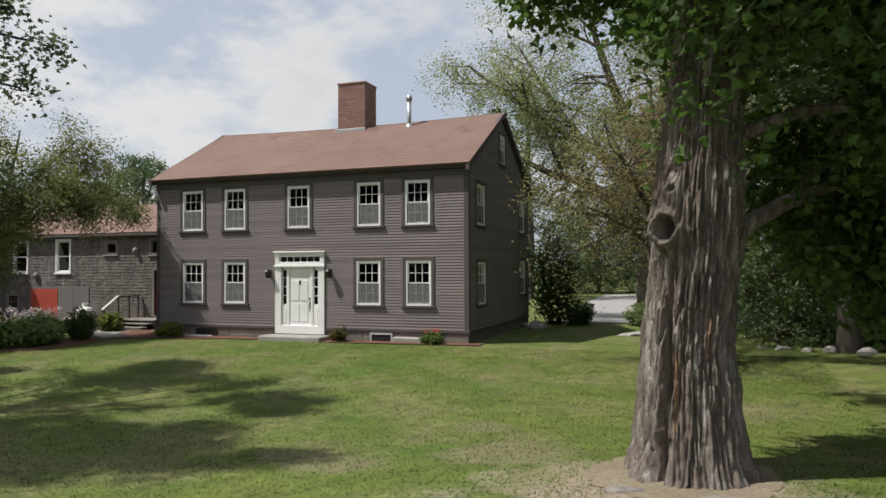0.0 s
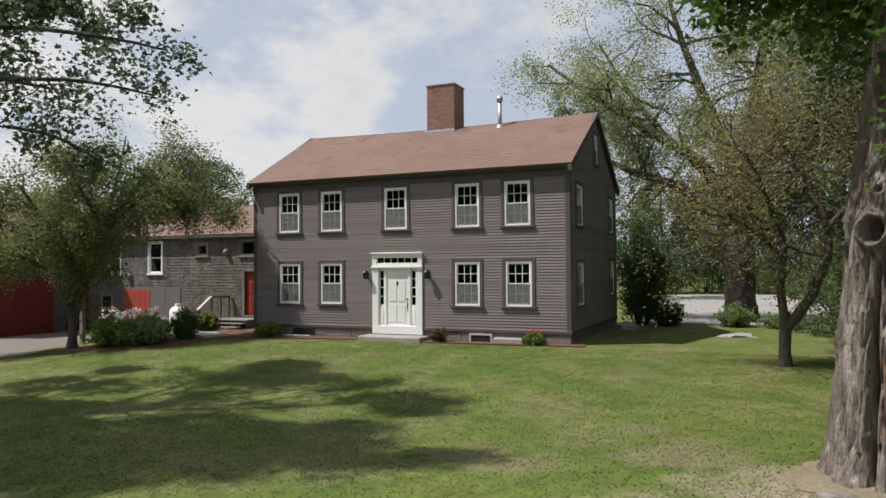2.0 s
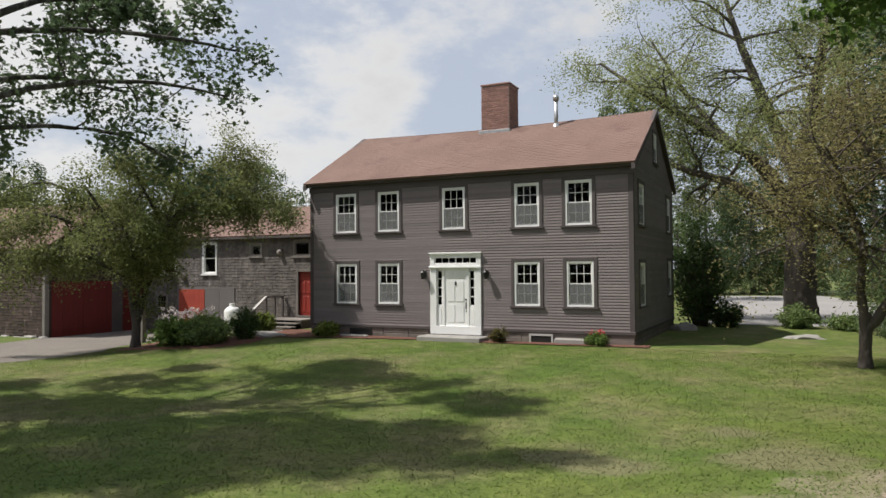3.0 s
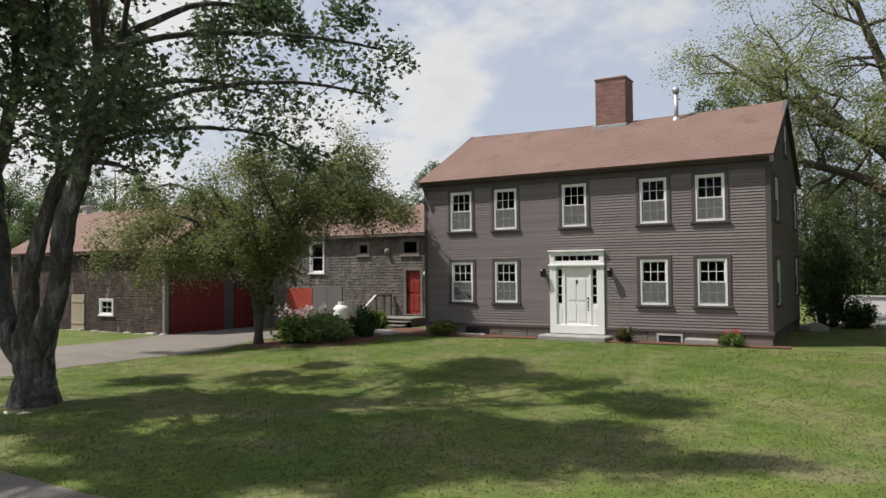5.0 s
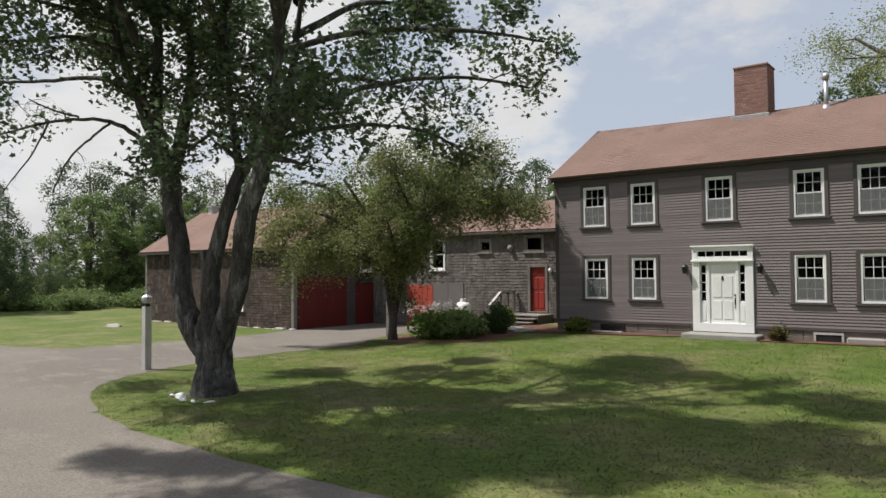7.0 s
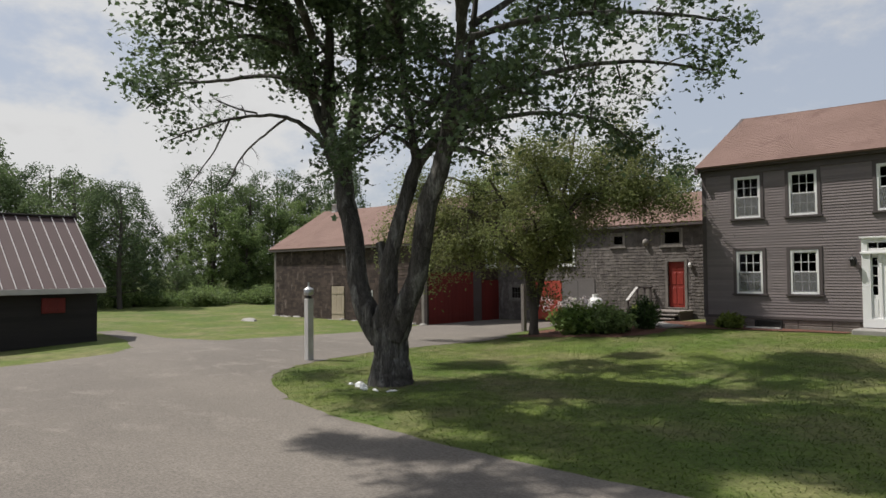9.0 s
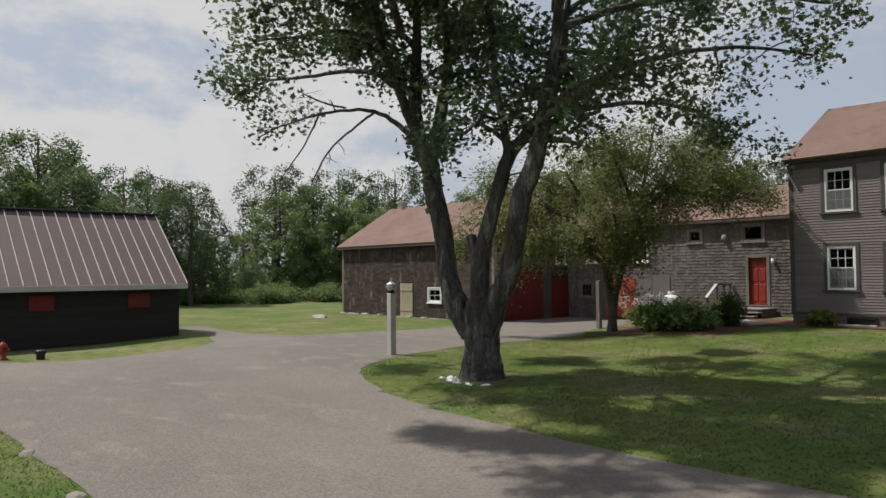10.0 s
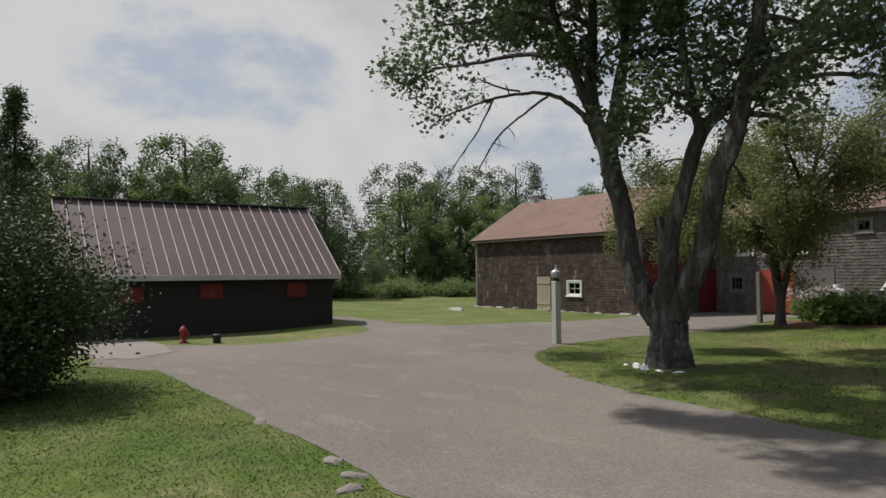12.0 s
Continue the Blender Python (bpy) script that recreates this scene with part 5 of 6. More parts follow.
R, A = (0.69, 0.725), (-0.725, 0.69)
maple_limbs = [plane_rows(r, R, A) for r in (
    [(0.0, 0, -0.15, 0.62), (-0.01, 0.00, 0.05, 0.53), (-0.01, 0.00, 0.23, 0.481), (-0.02, 0.00, 0.53, 0.407), (-0.04, 0.00, 0.90, 0.395), (-0.08, 0.00, 1.27, 0.433), (-0.10, -0.10, 1.59, 0.307), (-0.10, -0.10, 1.77, 0.123)],
    [(-0.24, 0.00, 0.90, 0.222), (-0.51, 0.10, 1.54, 0.274), (-0.72, 0.25, 2.14, 0.227), (-0.79, 0.40, 2.77, 0.216), (-0.88, 0.55, 3.42, 0.225), (-1.05, 0.80, 4.09, 0.235), (-1.16, 1.05, 4.79, 0.252), (-1.40, 1.15, 5.37, 0.207), (-1.50, 1.15, 6.15, 0.181), (-1.49, 1.15, 6.83, 0.148), (-1.45, 1.10, 7.49, 0.121), (-1.44, 1.10, 8.16, 0.101), (-1.47, 1.10, 8.84, 0.087), (-1.59, 1.10, 10.34, 0.047)],
    [(-1.15, 1.10, 4.93, 0.180), (-1.02, 1.15, 5.34, 0.167), (-0.91, 1.15, 5.87, 0.154), (-0.81, 1.15, 6.55, 0.134), (-0.72, 1.15, 7.09, 0.114), (-0.73, 1.10, 8.02, 0.087), (-0.75, 1.10, 8.83, 0.081), (-0.54, 1.00, 10.28, 0.047)],
    [(-1.55, 1.10, 5.76, 0.120), (-1.76, 1.10, 6.28, 0.114), (-1.92, 1.10, 6.89, 0.107), (-2.21, 1.10, 7.56, 0.094), (-2.39, 1.00, 8.41, 0.080), (-2.60, 0.90, 9.72, 0.047)],
    [(-0.01, -0.10, 1.03, 0.233), (-0.04, -0.30, 1.66, 0.225), (-0.03, -0.40, 2.14, 0.199), (0.02, -0.50, 2.74, 0.186), (0.18, -0.60, 3.34, 0.173), (0.35, -0.60, 3.93, 0.161), (0.52, -0.60, 4.53, 0.162), (0.70, -0.65, 4.86, 0.143), (1.03, -0.80, 5.23, 0.130), (1.39, -0.90, 5.72, 0.118), (1.68, -1.00, 6.58, 0.094), (1.81, -1.00, 7.64, 0.070), (2.01, -1.00, 9.06, 0.041)],
    [(0.59, -0.60, 4.65, 0.102), (0.50, -0.50, 5.46, 0.091), (0.36, -0.40, 6.27, 0.079), (0.29, -0.30, 7.54, 0.061), (0.13, -0.20, 9.20, 0.037)],
    [(-0.05, -0.40, 2.14, 0.133), (-0.13, -0.30, 2.69, 0.116), (-0.20, -0.25, 3.09, 0.104)],
    [(0.14, -0.20, 1.04, 0.268), (0.32, -0.50, 1.69, 0.252), (0.55, -0.75, 2.26, 0.224), (0.68, -0.95, 2.84, 0.210), (0.75, -1.10, 3.30, 0.208), (0.84, -1.20, 3.87, 0.218), (1.06, -1.40, 4.41, 0.193), (1.19, -1.50, 4.96, 0.180), (1.26, -1.60, 5.51, 0.157), (1.38, -1.70, 6.16, 0.123), (1.50, -1.80, 7.02, 0.094), (1.62, -1.90, 8.55, 0.050)],
    [(-1.58, 1.15, 5.42, 0.073), (-1.86, 1.10, 5.77, 0.062), (-2.44, 1.00, 6.09, 0.047), (-3.10, 0.95, 6.13, 0.036), (-3.75, 0.90, 6.02, 0.031), (-4.53, 0.85, 5.79, 0.023), (-5.11, 0.80, 5.52, 0.012)],
    [(-2.44, 1.00, 6.09, 0.031), (-3.09, 1.60, 5.79, 0.027), (-3.79, 2.30, 5.40, 0.023), (-4.39, 3.00, 4.66, 0.015)],
    [(-3.75, 0.90, 6.02, 0.026), (-4.11, 1.00, 5.32, 0.018), (-4.58, 1.00, 4.69, 0.013), (-4.98, 1.00, 4.03, 0.010)],
    [(-3.12, 0.95, 6.18, 0.026), (-3.68, 0.90, 6.32, 0.020), (-4.12, 0.80, 6.53, 0.012)],
    [(1.25, -1.60, 5.45, 0.078), (2.03, -1.40, 6.00, 0.068), (3.50, -1.00, 6.61, 0.058), (5.27, -0.60, 6.95, 0.042), (7.07, -0.30, 6.83, 0.024)],
    [(1.19, -1.50, 5.08, 0.068), (1.99, -0.80, 5.62, 0.059), (3.50, 0.20, 6.00, 0.050), (4.92, 0.80, 5.93, 0.039), (5.96, 1.20, 5.46, 0.020)],
    [(1.50, -1.80, 7.02, 0.072), (3.06, -1.50, 7.56, 0.062), (5.27, -1.00, 7.89, 0.047), (7.32, -0.60, 7.83, 0.024)],
    [(1.21, -1.60, 5.23, 0.067), (1.72, -3.00, 5.50, 0.051), (2.36, -4.40, 5.42, 0.027)],
    [(1.37, -1.60, 6.07, 0.067), (2.89, 1.00, 7.26, 0.060), (4.69, 3.00, 7.53, 0.037)],
    [(1.01, -0.80, 5.21, 0.059), (0.85, 0.20, 5.91, 0.051), (1.19, 1.60, 6.63, 0.041), (2.01, 3.00, 6.66, 0.030)],
    [(-2.27, 1.00, 7.74, 0.073), (-3.15, 0.60, 7.89, 0.052), (-4.12, 0.30, 7.67, 0.032), (-4.98, 0.00, 7.52, 0.019)],
    [(-1.92, 1.10, 6.82, 0.067), (-2.98, 1.80, 7.30, 0.056), (-4.41, 2.50, 7.36, 0.044), (-5.70, 2.90, 7.34, 0.030), (-6.45, 3.00, 6.77, 0.019)],
    [(-2.39, 1.00, 8.41, 0.067), (-3.22, -0.30, 8.27, 0.043), (-4.25, -1.00, 8.32, 0.024)],
    [(-0.73, 1.10, 7.41, 0.060), (-0.15, 0.30, 7.29, 0.051), (0.59, -0.60, 7.13, 0.030)],
    [(-0.82, 1.10, 6.74, 0.060), (-0.36, 0.60, 6.90, 0.052), (0.22, 0.20, 6.71, 0.038), (0.72, 0.00, 6.50, 0.025)],
    [(0.50, -0.50, 5.46, 0.048), (0.09, -1.00, 5.48, 0.035), (-0.31, -1.40, 5.06, 0.023)],
    [(1.62, -1.8, 8.2, 0.1), (2.6, -2.6, 10.4, 0.07), (3.0, -4.6, 11.2, 0.03)],
    [(-1.75, 0.4, 7.8, 0.1), (-2.6, -1.8, 10.0, 0.07), (-3.4, -4.0, 10.8, 0.03)],
    [(-0.6, 1.0, 9.0, 0.1), (-2.2, 0.9, 11.0, 0.06), (-4.2, 0.6, 11.6, 0.03)],
    [(0.3, -0.3, 8.4, 0.1), (0.6, -1.4, 11.2, 0.07), (0.4, -3.6, 12.4, 0.03)],
    [(1.8, -0.8, 8.4, 0.1), (2.6, 1.6, 11.0, 0.06), (3.4, 3.6, 11.8, 0.03)],
    [(-1.5, 1.1, 8.9, 0.1), (-3.4, 0.9, 10.4, 0.07), (-5.2, 0.6, 11.0, 0.03)],
    [(-1.55, 1.1, 9.4, 0.1), (-1.8, -0.6, 11.8, 0.07), (-3.4, -1.4, 12.6, 0.03)],
    [(2.0, -1.0, 9.0, 0.1), (3.6, -1.6, 10.9, 0.06), (5.4, -2.0, 11.3, 0.03)],
    [(1.8, -1.0, 7.6, 0.09), (3.4, 0.6, 9.0, 0.06), (5.0, 2.2, 9.4, 0.03)],
    [(1.5, -1.8, 7.0, 0.10), (1.5, -3.6, 8.6, 0.08), (1.0, -6.2, 9.4, 0.03)],
    [(-1.45, 1.1, 7.6, 0.09), (-2.2, 2.8, 8.6, 0.06), (-3.4, 4.4, 8.9, 0.03)],
    [(-0.73, 1.1, 8.0, 0.09), (-0.2, 3.2, 9.2, 0.06), (0.4, 5.0, 9.4, 0.03)],
    [(0.29, -0.3, 7.5, 0.09), (-0.2, -3.0, 9.0, 0.07), (-0.4, -5.6, 9.8, 0.03)],
    [(1.55, -1.8, 7.6, 0.09), (2.2, -3.6, 9.0, 0.07), (2.8, -5.6, 9.6, 0.03)],
    [(-1.5, 1.1, 8.9, 0.09), (-2.4, -2.0, 10.4, 0.07), (-3.4, -5.2, 11.0, 0.03)],
    [(1.6, -1.9, 8.4, 0.09), (3.0, -4.2, 10.2, 0.07), (4.2, -6.6, 10.8, 0.03)],
    [(-1.5, 1.1, 8.8, 0.09), (-3.0, -2.4, 9.4, 0.07), (-4.6, -5.4, 9.4, 0.03)],
    [(0.2, -0.3, 8.6, 0.09), (-1.2, -3.0, 9.6, 0.07), (-2.4, -6.0, 9.6, 0.03)],
    [(0.29, -0.3, 7.6, 0.09), (-0.4, -2.6, 8.8, 0.07), (-1.2, -4.8, 9.2, 0.03)],
    [(-1.5, 1.1, 8.6, 0.09), (-4.0, -1.4, 9.8, 0.07), (-6.4, -3.6, 10.0, 0.03)],
    [(1.5, -1.8, 7.4, 0.09), (1.2, -3.4, 8.8, 0.07), (0.8, -5.0, 9.2, 0.03)],
)]
built_tree("maple_tree", on_ground(-12.5, -14.36), "large multi-stemmed maple with dark green leaves and a bare dead branch", maple_limbs, M_BARK, L_MAPLE, 21, 3, 0.13, 0.20, 2, 0.92, 3, True, 0.02, 0.58, 6, 12, bare=(6, 8, 9, 10, 11), dense=8.4, times=4, stumps=(6,))

R, A = (0.81, 0.586), (-0.586, 0.81)
apple_limbs = [plane_rows(r, R, A) for r in (
    [(0, 0, -0.1, 0.24), (0.0, 0, 0.25, 0.17), (0.02, 0.0, 0.7, 0.15), (0.0, 0, 1.1, 0.15), (0, 0, 1.35, 0.10)],
    [(-0.04, 0, 0.9, 0.11), (-0.18, 0.0, 1.9, 0.095), (-0.26, -0.1, 2.9, 0.085), (-0.7, -0.4, 4.2, 0.075), (-1.5, -0.8, 5.6, 0.04)],
    [(0.06, 0, 0.9, 0.11), (0.28, 0.05, 1.9, 0.10), (0.62, 0.1, 2.9, 0.09), (0.95, 0.2, 4.2, 0.08), (1.3, 0.4, 5.8, 0.06), (1.6, 0.4, 7.5, 0.02)],
    [(0.0, 0.1, 1.2, 0.09), (-0.05, 0.5, 2.4, 0.085), (-0.2, 0.9, 3.8, 0.08), (-0.5, 1.2, 5.2, 0.05), (-0.6, 1.4, 6.4, 0.02)],
    [(0.6, 0.1, 3.0, 0.08), (1.4, -0.2, 4.4, 0.065), (2.4, -0.3, 5.3, 0.045), (3.3, -0.2, 5.4, 0.028), (4.2, -0.1, 5.0, 0.012)],
    [(0.9, 0.2, 4.0, 0.08), (1.8, 0.4, 5.4, 0.06), (2.7, 0.6, 6.6, 0.035), (3.4, 0.6, 7.3, 0.015)],
    [(0.4, 0.0, 2.6, 0.07), (1.0, -0.7, 3.9, 0.055), (1.7, -1.1, 4.8, 0.035), (2.5, -1.2, 4.9, 0.015)],
    [(2.2, -0.3, 5.1, 0.03), (3.6, 0.3, 5.7, 0.022), (5.0, 0.7, 5.3, 0.010)],
    [(-0.2, -0.1, 2.8, 0.09), (-1.3, -0.4, 3.9, 0.075), (-2.7, -0.6, 4.6, 0.055), (-4.0, -0.7, 4.4, 0.03), (-4.9, -0.7, 3.6, 0.015)],
    [(-0.6, -0.3, 4.0, 0.08), (-1.8, 0.2, 5.2, 0.06), (-3.2, 0.4, 5.8, 0.04), (-4.4, 0.4, 5.3, 0.015)],
    [(-0.15, 0, 2.3, 0.08), (-1.1, -0.7, 3.0, 0.06), (-2.2, -1.2, 3.5, 0.04), (-3.1, -1.4, 3.0, 0.02)],
    [(0.1, 0.4, 2.2, 0.08), (0.3, 1.5, 3.4, 0.06), (0.2, 2.6, 4.6, 0.03)],
    [(0.1, -0.1, 2.2, 0.08), (0.2, -1.2, 3.3, 0.06), (0.1, -2.3, 4.1, 0.03)],
    [(0.9, 0.2, 4.2, 0.07), (0.4, -0.6, 5.4, 0.05), (0.0, -1.0, 6.4, 0.02)],
)]
built_tree("apple_tree", on_ground(-16.4, -4.15, 0), "spreading old apple tree with olive leaves in a mulch bed", apple_limbs, M_TWIG, L_APPLE, 33, 11, 0.105, 0.23, 2, 0.85, 3, False, 0.10, 0.38, 11, 8, 0.25)

small_limbs = [
    [(0, 0, -0.1, 0.22), (0, 0, 0.3, 0.16), (0.03, 0, 0.9, 0.14), (0.05, 0, 1.3, 0.10)],
    [(0.02, 0, 0.9, 0.12), (-0.05, 0, 1.9, 0.10), (0.0, 0.1, 3.0, 0.09), (-0.4, 0.0, 4.2, 0.07), (-0.9, -0.2, 5.2, 0.04), (-1.3, -0.3, 6.0, 0.02)],
    [(0.05, 0, 0.9, 0.13), (0.6, 0.0, 1.7, 0.12), (1.0, 0.1, 2.9, 0.10), (0.7, 0.2, 4.2, 0.08), (0.0, 0.3, 5.6, 0.05), (-0.2, 0.3, 6.9, 0.02)],
    [(0.0, 0.05, 2.6, 0.07), (-0.8, -0.3, 3.4, 0.06), (-1.6, -0.5, 3.7, 0.04), (-2.3, -0.5, 3.7, 0.02)],
    [(0.9, 0.1, 3.2, 0.08), (1.9, -0.2, 4.4, 0.06), (2.8, -0.2, 5.4, 0.02)],
    [(0.6, 0.2, 4.3, 0.06), (1.0, 1.2, 5.6, 0.05), (1.0, 1.8, 6.6, 0.02)],
    [(-0.4, 0.05, 3.9, 0.06), (-0.7, 1.0, 4.9, 0.05), (-1.0, 1.7, 6.0, 0.02)],
    [(-0.2, -0.1, 3.6, 0.06), (-0.5, -1.2, 4.4, 0.05), (-0.8, -1.9, 5.0, 0.02)],
    [(-0.9, -0.2, 3.3, 0.05), (-1.6, -0.2, 3.0, 0.03), (-2.3, -0.1, 2.7, 0.015)],
]
built_tree("apple_tree", on_ground(5.85, -2.6), "twisted small apple tree with tawny leaves and bare twigs", small_limbs, M_TWIG, L_TAWNY, 41, 4, 0.08, 0.22, 2, 1.35, 4, False, 0.05, 0.35, 9, 8, bare=(8,))

tall_limbs = [
    [(0, 0, -0.2, 0.95), (0, 0, 0.6, 0.72), (0.05, 0, 3.0, 0.62), (0.1, 0, 6.0, 0.5), (0.2, 0, 7.0, 0.3)],
    [(0, 0, 4.5, 0.36), (-1.6, -0.4, 7.0, 0.28), (-3.8, -0.8, 8.6, 0.20), (-6.0, -0.9, 10.2, 0.13), (-8.2, -0.8, 12.0, 0.05)],
    [(0, 0, 4.0, 0.3), (-2.4, -0.6, 5.9, 0.22), (-4.6, -0.9, 6.8, 0.14), (-6.6, -1.0, 8.0, 0.05)],
    [(0.1, 0, 6.0, 0.4), (0.6, 0.3, 9.0, 0.3), (1.2, 0.3, 12.5, 0.2), (1.6, 0.3, 16.0, 0.06)],
    [(0.1, 0, 6.0, 0.36), (-1.0, 0.2, 9.0, 0.26), (-2.2, 0.3, 12.5, 0.16), (-3.0, 0.4, 15.5, 0.05)],
    [(0.2, 0, 5.5, 0.36), (2.2, -0.4, 8.4, 0.26), (4.4, -0.8, 10.6, 0.16), (6.5, -1.0, 12.5, 0.05)],
    [(0.1, 0, 6.0, 0.3), (0.6, -2.0, 8.6, 0.2), (0.9, -4.0, 10.6, 0.06)],
    [(-2.6, -0.6, 7.8, 0.18), (-4.4, 0.2, 10.2, 0.12), (-6.0, 0.3, 13.0, 0.04)],
    [(0.9, 0.3, 10.6, 0.18), (2.8, 0.4, 13.0, 0.12), (4.2, 0.6, 15.0, 0.04)],
    [(2.2, -0.4, 8.4, 0.18), (4.6, 0.3, 8.2, 0.1), (6.6, 0.2, 8.6, 0.04)],
]
built_tree("willow_tree", on_ground(4.6, 12.0), "tall old tree with pale feathery leaves and long bare limbs", tall_limbs, M_TWIG, L_WILLOW, 52, 11, 0.12, 0.30, 2, 2.3, 4, False, 0.03, 0.35, 10, 10, 0.2)


# the old trunk with deep bark plates, a knot hole and a few leafy limbs
def trunk_radius(a, z):
    """The old trunk's radius: root flare, bark plates and seams, a long split, two swellings and the knot hole."""
    ca, sa = math.cos(a), math.sin(a)
    r0 = 0.56 + 0.16 * math.exp(-max(z, 0) / 0.30) + 0.07 * math.exp(-max(z, 0) / 1.4) - 0.026 * z + 0.07 * math.exp(-((z - 3.2) / 0.9) ** 2)
    warp = 0.35 * noise.noise((ca * 1.3, sa * 1.3, z * 0.5))
    r = r0 * (1 + 0.10 * noise.noise((ca * 1.6, sa * 1.6, z * 0.28 + 9)) + 0.03 * math.sin(5 * a + 0.6) * math.exp(-max(z, 0) / 0.7))
    ridge = 1 - abs(noise.noise(((ca + 0.3 * warp) * 9.5, (sa + 0.3 * warp) * 9.5, z * 0.8 + warp))) * 2.4
    near, _ = noise.voronoi((ca * 6.4 + 0.6 * warp, sa * 6.4 + 0.6 * warp, z * 0.6 + 0.9 * warp))
    seam = max(0.0, 1 - (near[1] - near[0]) * 5.5)
    r -= 0.030 * max(0.0, ridge) ** 2 + 0.060 * seam ** 2
    r += 0.026 * noise.noise((ca * 21, sa * 21, z * 2.4)) + 0.012 * noise.noise((ca * 42, sa * 42, z * 8.0)) + 0.020 * noise.cell((ca * 11 + 2 * warp, sa * 11 + 2 * warp, z * 1.0 + warp)) + 0.012 * noise.cell((ca * 24 + 2 * warp, sa * 24, z * 2.4 + 2 * warp))
    fine, _ = noise.voronoi((ca * 13 + warp, sa * 13 + warp, z * 1.7 + 1.4 * warp))
    r -= 0.022 * max(0.0, 1 - (fine[1] - fine[0]) * 4.0)
    r += 0.026 * noise.cell((ca * 15 + 3 * warp, sa * 15 + 3 * warp, z * 2.0 + 2 * warp)) * (0.5 + noise.noise((ca * 2, sa * 2, z * 0.9)))
    crack = (a - 4.26 + 0.07 * noise.noise((0, 3, z * 1.3))) / 0.085
    r -= 0.26 * math.exp(-crack * crack) * (1 if z < 1.9 else math.exp(-((z - 1.9) / 0.5) ** 2))
    shaded = (a - 5.95) / 0.09
    r -= 0.16 * math.exp(-shaded * shaded) * (1 if z < 3 else math.exp(-((z - 3) / 0.7) ** 2))
    r += 0.18 * math.exp(-((a - 4.06) / 0.25) ** 2 - ((z - 2.95) / 0.28) ** 2)
    r += 0.11 * math.exp(-((a - 4.12) / 0.19) ** 2 - ((z - 3.40) / 0.17) ** 2)
    hole = ((a - 4.18) / 0.15) ** 2 + ((z - 2.95) / 0.13) ** 2
    r += 0.09 * math.exp(-((math.sqrt(hole) - 1.35) / 0.35) ** 2) - 0.50 * math.exp(-hole ** 2)
    small = ((a - 4.20) / 0.05) ** 2 + ((z - 3.42) / 0.035) ** 2
    return r - 0.2 * math.exp(-small ** 2)


def trunk_axis(z):
    return 0.095 * max(0.0, z - 1.5) + 0.03 * math.sin(z * 0.9), 0.03 * math.sin(z * 0.7)


def trunk_skin(a0, a1, z0, z1, around, rings, lift=0.0, closed=True):
    verts = np.zeros((rings * around, 3))
    for i in range(rings):
        z = z0 + (z1 - z0) * i / (rings - 1)
        cx, cy = trunk_axis(z)
        for j in range(around):
            a = a0 + (a1 - a0) * j / (around if closed else around - 1)
            r = trunk_radius(a % (2 * math.pi), z) + lift
            verts[i * around + j] = (cx + r * math.cos(a), cy + r * math.sin(a), z)
    k = np.arange(rings * around).reshape(rings, around)
    if closed:
        n = np.roll(k, -1, 1)
        return verts, np.stack([k[:-1], n[:-1], n[1:], k[1:]], -1).reshape(-1, 4)
    return verts, np.stack([k[:-1, :-1], k[:-1, 1:], k[1:, 1:], k[1:, :-1]], -1).reshape(-1, 4)


old = thing("old_maple_tree", on_ground(6.66, -11.92), "massive old maple trunk with peeling grey bark and a knot hole", "tree")
trunk_data = raw_mesh("trunk", *trunk_skin(0, 2 * math.pi, -0.15, 8.0, 320, 440))
trunk_data.polygons.foreach_set("use_smooth", [True] * len(trunk_data.polygons))
mesh_object("trunk", trunk_data, M_OLDBARK, old)
for a0, a1, z0, z1 in ((5.14, 5.24, 1.45, 1.9), (4.47, 4.55, 0.6, 1.5)):
    strip = raw_mesh("bare_wood", *trunk_skin(a0, a1, z0, z1, 9, 40, 0.006, False))
    mesh_object("bare_wood", strip, M_RAWWOOD, old, "exposed orange wood strip")
rng = random.Random(61)
verts, faces, tips = [], [], []
